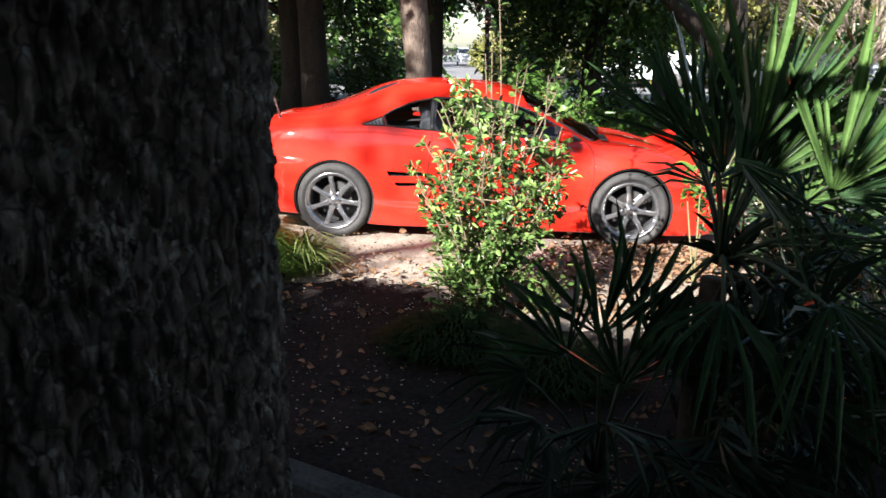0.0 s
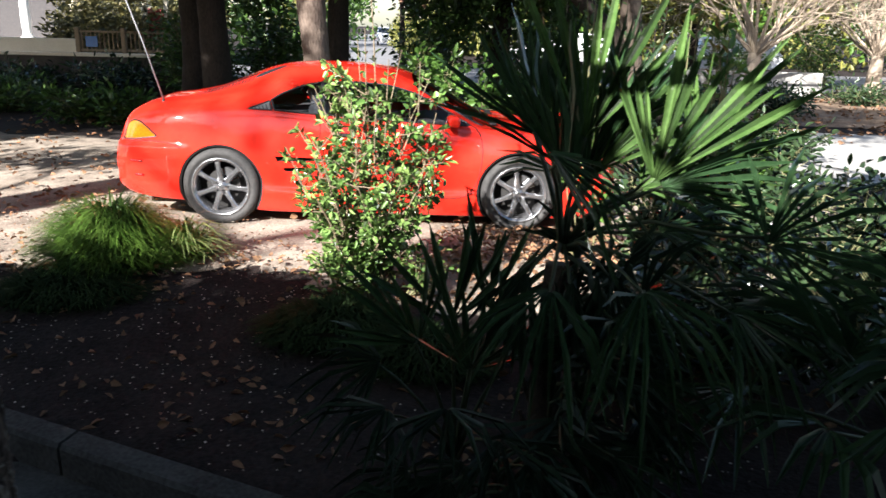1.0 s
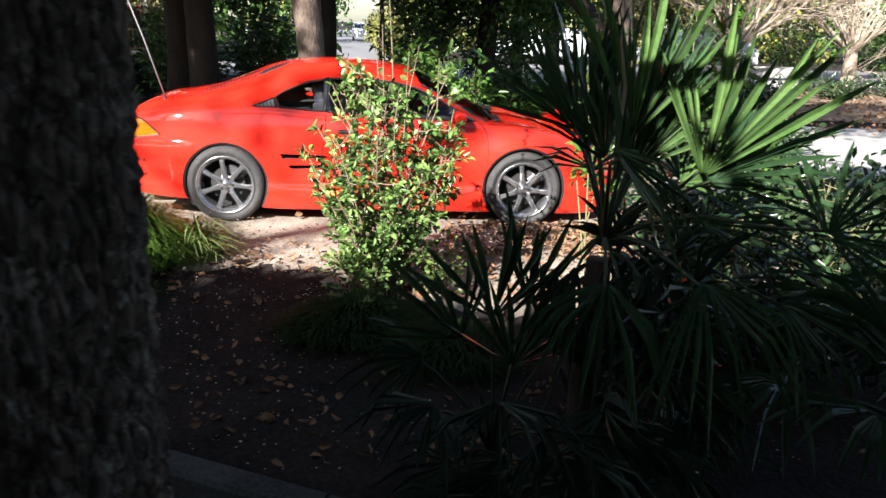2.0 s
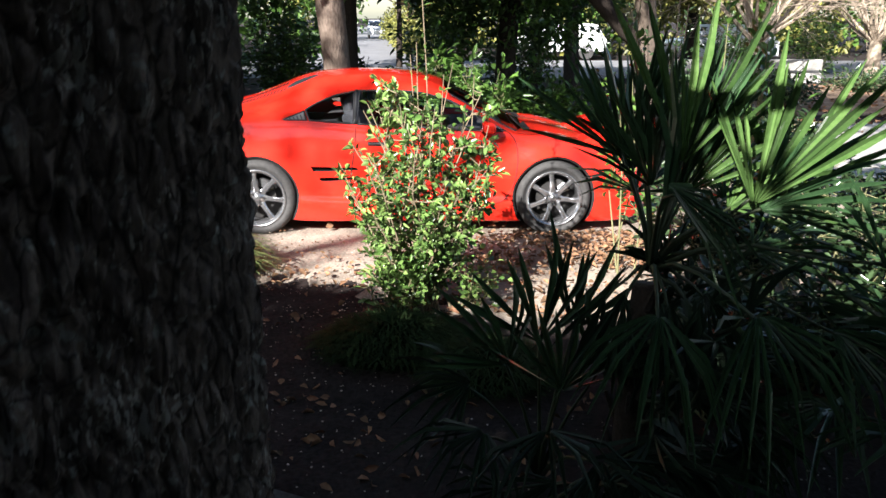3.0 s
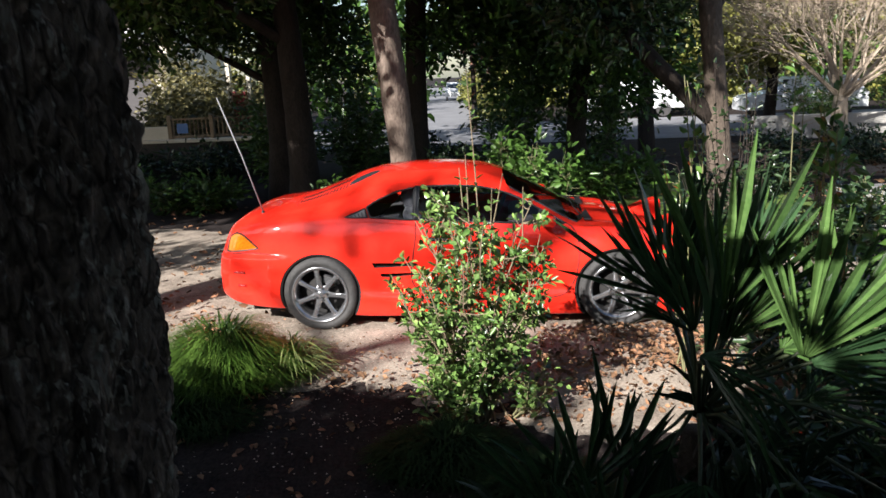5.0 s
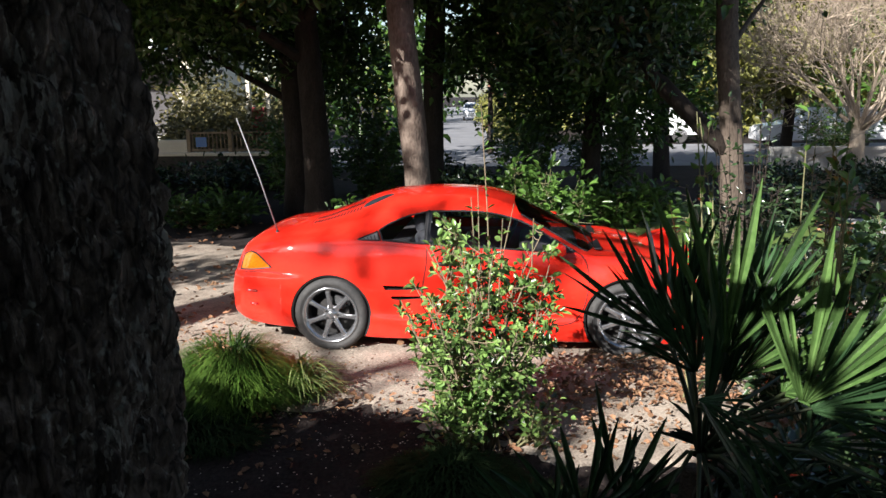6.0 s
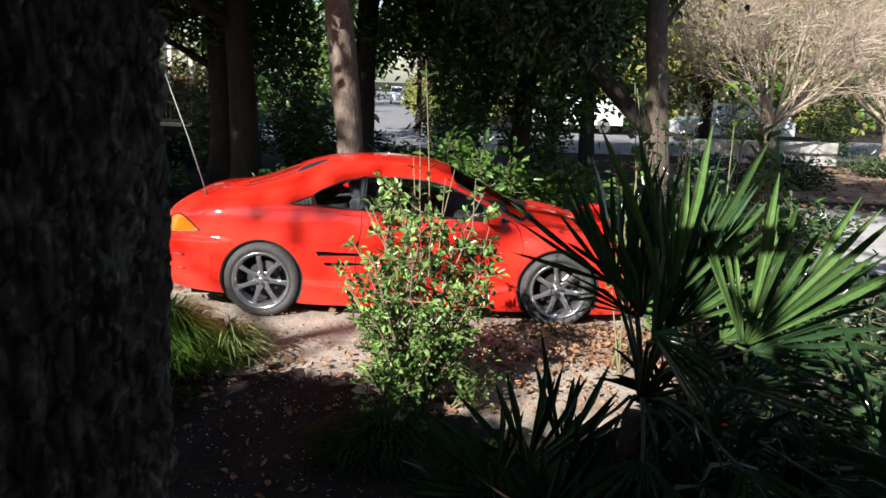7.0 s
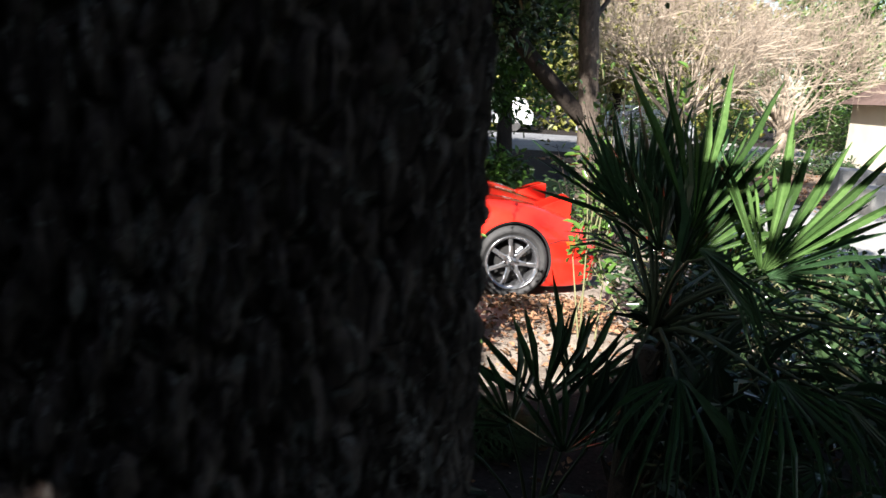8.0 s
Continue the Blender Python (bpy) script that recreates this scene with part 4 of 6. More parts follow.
    for v0, v1 in ((-.52, .02), (-.02, .52)):
        p = [(.965, v0), (.90, (v0 + v1) / 2), (.88, v1)]
        pts = []
        for u, vv in dense(p, .04):
            s = solve_s(u, abs(vv), 0, 6.0, 9.0)
            w = skin(u, s)[1]
            pts.append((u, vv, w + .018))
        vv, ff = tube(pts, [.006] * len(pts), 6)
        link_mesh("wiper", vv, ff, TRIM, car)
    part("wiper_cowl", box_bm(.965, 1.02, -.55, .55, .82, .838, .006), TRIM, car)
    # whip aerial on the rear wing
    v, f = tube([(-1.72, -.54, .94), (-1.715, -.54, .97)], [.016, .011], 10)
    base = link_mesh("aerial_base", v, f, TRIM, car, True)
    v, f = tube([(-1.715, -.54, .965), (-1.85, -.535, 1.42), (-2.02, -.53, 1.92)], [.0065, .0055, .0045], 6)
    link_mesh("aerial_rod", v, f, GREYPLASTIC, base, True)
    # front grille mouth, exhaust
    part("front_intake", box_bm(1.93, 2.035, -.30, .30, .16, .27, .02), WELL, car)
    part("exhaust_tip", box_bm(-2.08, -1.9, .25, .35, .20, .27, .02), CHROME, car)
    return car


coupe = build_car()

# ---- trees ----
def bark_trunk(name, path, radii, mat, parent, sides=48, rows=60, furrow=0.012, grain=9.0, seed=0.0, lumps=(), uneven=0.07, stretch=0.22):
    """A round trunk along a smooth path with ridged bark."""
    pts = np.array(path, float)
    t = np.linspace(0, len(pts) - 1, rows)
    c = np.stack([np.interp(t, np.arange(len(pts)), pts[:, k]) for k in range(3)], 1)
    r = np.interp(t, np.arange(len(pts)), radii)
    for _ in range(3):
        c[1:-1] = (c[:-2] + 2 * c[1:-1] + c[2:]) / 4
        r[1:-1] = (r[:-2] + 2 * r[1:-1] + r[2:]) / 4
    verts = np.zeros((rows, sides, 3))
    for i in range(rows):
        for k in range(sides):
            a = 2 * math.pi * k / sides
            ca, sa = math.cos(a), math.sin(a)
            q = Vector((ca * r[i] * grain, sa * r[i] * grain, c[i, 2] * grain * stretch + seed))
            w = noise.noise(q * 0.6) * 0.5
            cell = noise.voronoi(q * 1.15 + Vector((w, w, seed)))[0]
            crack = min(1.0, (cell[1] - cell[0]) * 2.6)
            plate = noise.noise(q * 3.1) + 0.6 * noise.noise(q * 7.5)
            d = furrow * (1.3 * crack ** 0.6 - 0.9 + plate * 0.38) + r[i] * uneven * noise.noise(Vector((ca, sa, c[i, 2] * 0.8 + seed)))
            for la, lz, wa, wz, h in lumps:
                e = (math.degrees(a) - la + 180) % 360 - 180
                d += h * math.exp(-(e / wa) ** 2 - ((c[i, 2] - lz) / wz) ** 2)
            verts[i, k] = (c[i, 0] + ca * (r[i] + d), c[i, 1] + sa * (r[i] + d), c[i, 2])
    idx = np.arange(rows * sides).reshape(rows, sides)
    nxt = np.roll(idx, -1, 1)
    faces = np.stack([idx[:-1].ravel(), nxt[:-1].ravel(), nxt[1:].ravel(), idx[1:].ravel()], 1)
    return np_mesh(name, verts.reshape(-1, 3), faces, mat, parent, smooth=True)


def limb(parent, a, b, r0, r1, mat, bend=0.3, name="limb", seed=0):
    a, b = Vector(a), Vector(b)
    rng = np.random.default_rng(seed)
    off = Vector(rng.normal(size=3)) * (b - a).length * bend * 0.3
    pts = [a + (b - a) * t + off * math.sin(math.pi * t) for t in np.linspace(0, 1, 7)]
    v, f = tube(pts, list(np.linspace(r0, r1, 7)), 8)
    return link_mesh(name, v, f, mat, parent, True)


def crown(parent, blobs, count, length, width, mat, seed, name="crown", up=0.2, hollow=0.55):
    """Leaves in clumps through the given ellipsoids (x, y, z, rx, ry, rz)."""
    rng = np.random.default_rng(seed)
    vol = np.array([b[3] * b[4] * b[5] for b in blobs]) ** 0.67
    share = rng.choice(len(blobs), size=max(1, count // 14), p=vol / vol.sum())
    B = np.array(blobs, float)[share]
    d = rng.normal(size=(len(share), 3))
    d /= np.linalg.norm(d, axis=1, keepdims=True)
    rad = (hollow + (1 - hollow) * rng.uniform(0, 1, len(share)))[:, None] * (1 + 0.18 * rng.normal(size=(len(share), 1)))
    c = B[:, :3] + d * rad * B[:, 3:]
    k = 14
    p = np.repeat(c, k, 0) + rng.normal(size=(len(c) * k, 3)) * length * 1.0
    out = np.repeat(d, k, 0) * 0.7 + rng.normal(size=(len(p), 3)) * 0.7 + np.array([0, 0, up])
    v, f = leaf_cloud(p, out, length, width, rng)
    return np_mesh(name, v, f, mat, parent)


# the big dark tree right beside the camera
near_tree = root("near_tree", "large tree with dark deeply furrowed bark, close by in shade", "tree", (-0.325, 0.808, -0.32))
bark_trunk("trunk", [(-.03, .0, 0), (-.02, 0, .35), (0.0, .0, 1.0), (.0, 0, 1.7), (-.005, 0, 2.3), (-.03, 0, 3.2), (-.08, -.05, 4.6), (-.1, -.1, 6.2)],
           [.42, .350, .329, .321, .309, .275, .242, .2], BARK, near_tree, 330, 620, 0.017, 52.0, 0.0,
           [(-2, 1.75, 17, .9, .012), (20, 2.36, 13, .26, .030), (42, 2.05, 20, .20, .025), (200, 1.5, 30, 1.0, .03), (48, 2.5, 22, .3, -.02)], 0.02, 0.24)
for i, (a, b, r) in enumerate([((0, 0, 4.2), (-2.6, .6, 5.6), .11), ((0, -.05, 4.6), (-3.6, -1.2, 6.2), .1), ((-.1, 0, 5.2), (1.6, -2.2, 7.0), .1), ((-.1, -.1, 6.0), (-1.2, -2.0, 8.0), .1)]):
    limb(near_tree, a, b, r, .03, BARK, seed=i)
# unseen crown overhead, added to block the sky
crown(near_tree, [(-2.4, 1.0, 10.2, 2.6, 2.4, 1.3), (.6, -.2, 10.4, 2.6, 2.4, 1.2)], 9000, .2, .095, LEAF, 12)
# unseen boughs added over the bed and the path to block sky light
for i, (a, b, r) in enumerate([((-.1, 0, 5.4), (-2.2, 3.8, 6.8), .09), ((-.1, 0, 5.6), (.5, 4.0, 6.9), .09), ((-.03, 0, 3.0), (2.4, -1.2, 3.5), .05)]):
    limb(near_tree, a, b, r, .02, BARK, seed=40 + i)
crown(near_tree, [(-2.2, 4.4, 7.0, 2.2, 1.2, .5), (.4, 4.5, 7.1, 1.6, 1.2, .5)], 4000, .2, .095, LEAF, 13, "high_shade_bough")
crown(near_tree, [(1.5, -1.5, 3.5, 1.1, .9, .22), (3.1, -1.9, 3.5, 1.4, 1.0, .22), (2.5, .1, 3.9, 1.2, 1.5, .2), (4.2, .2, 3.95, 1.2, 1.5, .2), (2.5, 1.7, 4.0, 1.0, .9, .2)], 11000, .16, .08, LEAF, 15, "shade_bough")


def evergreen(name, label, at, path, radii, mat, blobs, count, seed, limbs=(), leaf=(.15, .068), lmat=None, furrow=.008):
    t = root(name, label, "tree", at, group="trees behind the car")
    bark_trunk("trunk", path, radii, mat, t, 36, 90, furrow, 12.0, seed)
    for i, (a, b, r) in enumerate(limbs):
        limb(t, a, b, r, r * .35, mat, seed=seed * 10 + i)
    crown(t, blobs, int(count * 1.35), leaf[0], leaf[1], lmat or LEAF, seed)
    return t


# High crown blobs of the first two trees are unseen, added to block light.
evergreen("shade_tree", "pale-barked evergreen tree with a slim curved trunk, partly sunlit", (-0.86, 8.7, 0),
          [(.06, 0, -.1), (.05, 0, .6), (.02, 0, 1.15), (-.05, 0, 1.95), (-.14, 0, 2.9), (-.2, .1, 5), (-.1, .2, 7)], [.23, .165, .148, .155, .15, .14, .1], PALEBARK,
          [(-1.2, -2.0, 5.4, 2.6, 1.8, 1.3), (.8, -1.2, 5.6, 2.2, 1.8, 1.3), (-.3, .6, 6.6, 2.8, 2.2, 1.5), (-.4, -.5, 4.0, 1.6, .9, .6), (-1.4, -.6, 3.7, 1.0, .8, .5), (0, .2, 8.8, 3.4, 2.6, 1.4)], 21000, 21,
          [((-.17, 0, 3.3), (-1.6, -1.6, 5), .07), ((-.2, 0, 3.9), (1.2, -1.0, 5.4), .07)])
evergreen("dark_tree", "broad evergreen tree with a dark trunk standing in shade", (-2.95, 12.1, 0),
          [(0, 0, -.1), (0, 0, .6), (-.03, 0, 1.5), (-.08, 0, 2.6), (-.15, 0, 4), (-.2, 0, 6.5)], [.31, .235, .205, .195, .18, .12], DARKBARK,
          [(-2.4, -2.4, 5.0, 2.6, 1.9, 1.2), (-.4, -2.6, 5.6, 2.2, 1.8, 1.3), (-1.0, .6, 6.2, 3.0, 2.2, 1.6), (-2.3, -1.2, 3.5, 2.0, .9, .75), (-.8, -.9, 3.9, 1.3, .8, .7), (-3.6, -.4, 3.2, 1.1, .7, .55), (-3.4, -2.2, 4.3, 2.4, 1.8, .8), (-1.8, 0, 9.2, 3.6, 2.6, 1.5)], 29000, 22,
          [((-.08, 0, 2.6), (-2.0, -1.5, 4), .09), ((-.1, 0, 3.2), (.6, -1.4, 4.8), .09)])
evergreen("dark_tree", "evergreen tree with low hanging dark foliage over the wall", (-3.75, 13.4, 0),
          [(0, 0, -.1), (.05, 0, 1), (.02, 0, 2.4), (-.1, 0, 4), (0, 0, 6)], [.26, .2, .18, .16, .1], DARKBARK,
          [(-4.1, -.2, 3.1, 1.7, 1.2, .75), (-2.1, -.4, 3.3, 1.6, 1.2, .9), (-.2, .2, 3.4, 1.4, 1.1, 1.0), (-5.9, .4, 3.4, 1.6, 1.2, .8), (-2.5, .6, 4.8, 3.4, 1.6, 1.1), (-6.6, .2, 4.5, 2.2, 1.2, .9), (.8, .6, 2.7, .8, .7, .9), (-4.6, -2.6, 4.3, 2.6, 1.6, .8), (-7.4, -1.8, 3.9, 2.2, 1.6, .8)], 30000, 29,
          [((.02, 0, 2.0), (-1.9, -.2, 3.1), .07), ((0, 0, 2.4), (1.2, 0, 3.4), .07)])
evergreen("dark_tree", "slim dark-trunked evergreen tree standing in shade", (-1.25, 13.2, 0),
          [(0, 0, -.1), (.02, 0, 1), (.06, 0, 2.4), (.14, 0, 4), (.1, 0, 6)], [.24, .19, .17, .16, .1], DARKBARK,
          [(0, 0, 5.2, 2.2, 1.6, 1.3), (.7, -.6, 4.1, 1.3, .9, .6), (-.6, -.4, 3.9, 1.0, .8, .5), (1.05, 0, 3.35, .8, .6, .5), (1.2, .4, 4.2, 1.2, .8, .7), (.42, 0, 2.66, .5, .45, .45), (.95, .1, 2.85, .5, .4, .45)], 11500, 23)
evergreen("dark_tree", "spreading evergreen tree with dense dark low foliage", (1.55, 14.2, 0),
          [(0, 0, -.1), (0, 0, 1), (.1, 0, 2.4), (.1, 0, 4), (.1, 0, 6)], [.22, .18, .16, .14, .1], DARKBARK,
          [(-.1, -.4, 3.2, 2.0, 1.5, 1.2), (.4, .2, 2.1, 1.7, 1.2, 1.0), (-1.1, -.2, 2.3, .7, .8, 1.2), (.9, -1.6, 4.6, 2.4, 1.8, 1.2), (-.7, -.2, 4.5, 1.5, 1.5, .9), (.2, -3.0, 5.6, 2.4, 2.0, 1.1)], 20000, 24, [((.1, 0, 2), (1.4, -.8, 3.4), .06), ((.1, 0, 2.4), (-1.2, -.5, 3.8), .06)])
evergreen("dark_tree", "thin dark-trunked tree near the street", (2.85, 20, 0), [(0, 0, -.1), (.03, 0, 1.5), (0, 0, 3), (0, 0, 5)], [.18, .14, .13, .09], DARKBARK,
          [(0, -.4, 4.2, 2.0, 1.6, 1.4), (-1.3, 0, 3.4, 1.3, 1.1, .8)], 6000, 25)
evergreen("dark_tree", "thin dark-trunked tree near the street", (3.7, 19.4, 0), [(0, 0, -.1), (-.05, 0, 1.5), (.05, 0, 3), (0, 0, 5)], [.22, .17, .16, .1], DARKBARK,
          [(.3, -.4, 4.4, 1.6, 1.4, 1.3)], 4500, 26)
forked = evergreen("leaning_tree", "leaning brown-barked tree with few bare limbs, sunlit", (2.95, 9.95, 0),
          [(.12, 0, -.1), (.04, 0, .7), (-.04, 0, 1.6), (-.10, 0, 2.2), (-.15, 0, 2.7), (-.2, .1, 4.4), (-.2, .2, 6)], [.20, .155, .135, .13, .13, .11, .07], BROWNBARK,
          [(-.9, -.6, 3.9, 1.0, .9, .7), (-1.5, .1, 3.0, .75, .6, .55), (-2.2, .1, 3.6, .9, .7, .7), (-.3, .4, 5.6, 1.4, 1.2, .8)], 3600, 27,
          [((-.1, 0, 2.6), (.7, .3, 3.7), .04)])
# fork of the brown-barked tree, given darker bark to sink into shade
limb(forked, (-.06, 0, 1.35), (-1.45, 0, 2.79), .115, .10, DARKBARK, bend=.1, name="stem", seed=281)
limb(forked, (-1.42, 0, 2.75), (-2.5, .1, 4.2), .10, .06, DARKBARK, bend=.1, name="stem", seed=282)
crown(forked, [(-1.0, -.1, 2.5, .55, .4, .35), (-1.7, -.1, 2.9, .7, .5, .4)], 1100, .13, .06, GLOSSLEAF, 283, "dark_spray")
evergreen("copper_tree", "small tree with coppery brown leaves by the street", (-.95, 27.5, 0), [(0, 0, -.1), (.03, 0, 1.5), (0, 0, 2.6), (.05, 0, 3.6)], [.12, .09, .07, .04], DARKBARK,
          [(0, 0, 3.15, .75, .6, .5), (.45, 0, 2.3, .45, .4, .4), (-.1, 0, 3.9, .6, .5, .4)], 1500, 30, lmat=COPPERLEAF)
evergreen("yellow_tree", "yellow-green leafy tree in sunlight by the street", (8.2, 24.5, 0), [(0, 0, -.1), (.1, 0, 1.5), (0, 0, 3), (0, 0, 5)], [.2, .15, .13, .08], DARKBARK,
          [(0, 0, 3.6, 1.7, 1.4, 1.7), (-1.2, .5, 4.8, 1.5, 1.3, 1.6), (.4, 0, 6.0, 1.8, 1.5, 1.5), (-.8, 0, 2.2, 1.0, .9, .7)], 7000, 28, lmat=YELLOWLEAF, leaf=(.22, .12))


evergreen("dark_tree", "green tree beyond the yard", (19.5, 30, 0), [(0, 0, -.1), (.03, 0, 1.5), (0, 0, 3), (0, 0, 5)], [.2, .16, .14, .09], DARKBARK,
          [(0, 0, 3.6, 1.2, 1.2, 1.6), (.3, 0, 5.4, 1.0, 1.0, 1.4), (-1.0, 0, 4.6, 1.0, 1.0, 1.2)], 4500, 30, leaf=(.24, .12))

# the leafless tree: a fan of fine pale branches
def bare_branches(rng, base, n_main, length, spread):
    segs = []

    def grow(p, d, L, r, depth):
        q = p
        pts, rad = [p], [r]
        for k in range(3):
            d = (d + Vector(rng.normal(size=3)) * 0.13 + Vector((0, 0, 0.05))).normalized()
            q = q + d * L / 3
            pts.append(q)
            rad.append(r * (1 - 0.22 * (k + 1)))
        segs.append((pts, rad, depth))
        if depth < 4:
            for k in range(5 if depth < 1 else 4 if depth < 3 else 3):
                t = rng.uniform(0.35, 1.0)
                i = min(2, int(t * 3))
                s = pts[i].lerp(pts[i + 1], t * 3 - i)
                nd = (d + Vector(rng.normal(size=3)) * 0.42).normalized()
                grow(s, nd, L * rng.uniform(0.55, 0.75), max(rad[-1] * 0.75, .008), depth + 1)
    for k in range(n_main):
        a = 2 * math.pi * k / n_main + rng.uniform(-.3, .3)
        tilt = rng.uniform(0.25, spread)
        grow(base, Vector((math.cos(a) * math.sin(tilt), math.sin(a) * math.sin(tilt), math.cos(tilt))), length * rng.uniform(.8, 1.15), .06, 0)
    return segs


def bare_tree(name, label, at, height, seed, n_main=9, spread=1.0):
    t = root(name, label, "tree", at)
    rng = np.random.default_rng(seed)
    fork = height * .13
    bark_trunk("trunk", [(0, 0, -.1), (0, 0, fork * .5), (0, 0, fork + .1)], [.26, .2, .16], TWIG, t, 20, 24, .012, 10)
    segs = bare_branches(rng, Vector((0, 0, fork)), n_main, height * .31, spread)
    v, f = join([tube(p, r, 5 if d < 2 else 3, False) for p, r, d in segs if d < 2])
    tagged(link_mesh("limb_spray", v, f, TWIG, t), kind="stuff")
    v, f = join([tube(p, r, 3, False) for p, r, d in segs if d >= 2])
    tagged(link_mesh("twig_spray", v, f, TWIG, t), kind="stuff")
    return t


bare_tree("bare_tree", "leafless winter tree with a fan of fine pale twigs, sunlit", (8.6, 20.3, 0), 8.0, 5, 15, 1.05)
bare_tree("bare_tree", "leafless winter tree with a fan of fine pale twigs, sunlit", (13.0, 22.5, 0), 7.6, 6, 16, 1.2)

# an unseen leafy screen added behind the camera, its top shaped to shade the bed
def shade_screen(name, label, line, seed, count):
    h = root(name, label, "hedge", (0, 0, 0))
    rng = np.random.default_rng(seed)
    xs = np.array(line)
    run = np.concatenate([[0], np.cumsum(np.hypot(*np.diff(xs[:, :2], axis=0).T))])
    t = np.interp(rng.uniform(0, run[-1], count), run, np.arange(len(xs)))
    i = np.minimum(t.astype(int), len(xs) - 2)
    a = xs[i] + (xs[i + 1] - xs[i]) * (t - i)[:, None]
    z = rng.uniform(0, 1, count) ** 0.8
    top = a[:, 2] + np.array([0.10 * noise.noise((u * 1.9, 3.0, 0)) + 0.07 * noise.noise((u * 6, 3.0, 7)) for u in a[:, 0]])
    p = np.stack([a[:, 0] + rng.normal(size=count) * .05, a[:, 1] + rng.uniform(-.35, .35, count), -.3 + (top + .3) * z], 1)
    v, f = leaf_cloud(p, rng.normal(size=(count, 3)) + np.array([0, 0, .3]), .16, .09, rng)
    np_mesh("leaves", v, f, LEAF, h)
    for k in range(14):
        q = xs[0] + (xs[-1] - xs[0]) * (k + .5) / 14
        tt = np.interp(k + .5, np.linspace(0, 14, len(xs)), np.arange(len(xs)))
        j = min(int(tt), len(xs) - 2)
        q = xs[j] + (xs[j + 1] - xs[j]) * (tt - j)
        v, f = tube([(q[0], q[1], -.32), (q[0] + .05, q[1], q[2] * .6), (q[0], q[1] + .04, q[2] * .95)], [.04, .03, .012], 6)
        link_mesh("stem", v, f, DARKBARK, h)
    return h


shade_screen("unseen_shade_screen", "unseen leafy screen added to cast shade over the bed", [(-12.35, -0.18, 3.5), (-7.65, -0.26, 3.46), (-4.8, -0.26, 3.42), (-3.35, -0.26, 3.36), (-2.95, -0.52, 3.36), (-2.0, -1.05, 3.38), (-1.8, -1.13, 3.9), (-1.5, -1.25, 4.1), (-1.3, -1.33, 3.95), (-1.12, -1.40, 3.66), (-0.6, -1.62, 3.62), (-0.35, -1.73, 3.5), (0.65, -2.18, 3.3), (2.65, -3.18, 3.3), (5.65, -4.48, 3.2)], 31, 78000)

# unseen trees added behind and beside the camera to block sky and sun
for i, (x, y, h) in enumerate([(-11.7, -6.4, 0), (-8.2, -6, 0), (-4.7, -6.2, 0), (-1.2, -6.6, 0), (2.3, -6.8, 0), (5.8, -7, 0), (9.3, -7.4, 0)]):
    t = root("added_shade_tree", "unseen leafy evergreen tree added behind to block the sky", "tree", (x, y, -.32), group="wood behind")
    bark_trunk("trunk", [(0, 0, -.1), (.05, 0, 2), (0, 0, 4.5), (0, -1, 6.5)], [.24, .2, .16, .08], DARKBARK, t, 16, 30, .008, 12, i)
    crown(t, [(0, 0, 3.2, 2.2, 1.3, 2.2), (.5, -3.4, 5.6, 2.4, 1.8, 3.4), (-.4, -.4, 1.2, 2.0, .8, 1.2)], 6500, .24, .12, LEAF, 300 + i)
    # unseen high twigs added to dapple the car with shadow
    if i == 1:
        for j, (a, b) in enumerate((((0, -.6, 5.6), (-1.2, -2.0, 11.0)), ((-1.0, -1.6, 9.4), (-3.2, -2.2, 11.4)), ((-1.0, -1.6, 9.6), (.8, -2.2, 11.6)))):
            limb(t, a, b, .08, .02, DARKBARK, seed=70 + j)
        crown(t, [(-1.4, -2.2, 11.5, 2.7, .9, 1.0)], 600, .145, .085, LEAF, 318, "dapple_twigs", hollow=.05)
for i, (x, y) in enumerate([(-8.0, -1.0), (-12.1, .4), (-15.1, 3.4), (-10.3, 3.6), (-18.6, 7), (-11.2, 8.0), (-14.5, 10.5)]):
    t = root("added_shade_tree", "unseen tall evergreen tree added to shade the drive and beyond", "tree", (x, y, -.1), group="wood behind")
    # the first trunk is widened to broaden its shadow on the drive
    bark_trunk("trunk", [(0, 0, -.2), (.05, 0, 3), (0, 0, 6), (0, 0, 9)], [r * (1.7 if i == 0 else 1) for r in (.26, .22, .2, .1)], DARKBARK, t, 16, 40, .008, 12, i)
    crown(t, [(0, 0, 9.6, 2.6, 2.3, 1.6), (1.2, .6, 11.2, 2.6, 2.3, 1.6)], (1500, 4200, 1000, 3200, 1000, 1000, 1000)[i], .24, .12, LEAF, 330 + i)
    if i == 3:
        crown(t, [(2.0, -.2, 7.0, 2.2, 1.2, .5), (-.6, .2, 7.2, 1.6, 1.2, .5)], 3200, .24, .12, LEAF, 340, "shade_bough")
        crown(t, [(-.25, .9, 4.9, 1.35, 2.2, .6), (-1.6, 2.0, 5.0, 1.5, 2.0, .6)], 5200, .24, .12, LEAF, 349, "shade_bough", hollow=.1)
    if i == 0:
        crown(t, [(-.4, 2.9, 5.0, 1.3, .8, .4), (.6, 3.6, 4.6, .9, .6, .3)], 620, .15, .085, LEAF, 341, "shade_bough", hollow=.05)
        limb(t, (0, 0, 3.6), (-.2, 2.9, 4.9), .06, .02, DARKBARK, seed=77)
    if i > 4:
        crown(t, [(.4, .2, 5.3, 2.4, 1.5, .9), (-1.8, .4, 5.0, 1.8, 1.4, .8), (2.0, .8, 5.8, 1.6, 1.2, .7)], 4200, .24, .12, LEAF, 342 + i, "shade_bough")

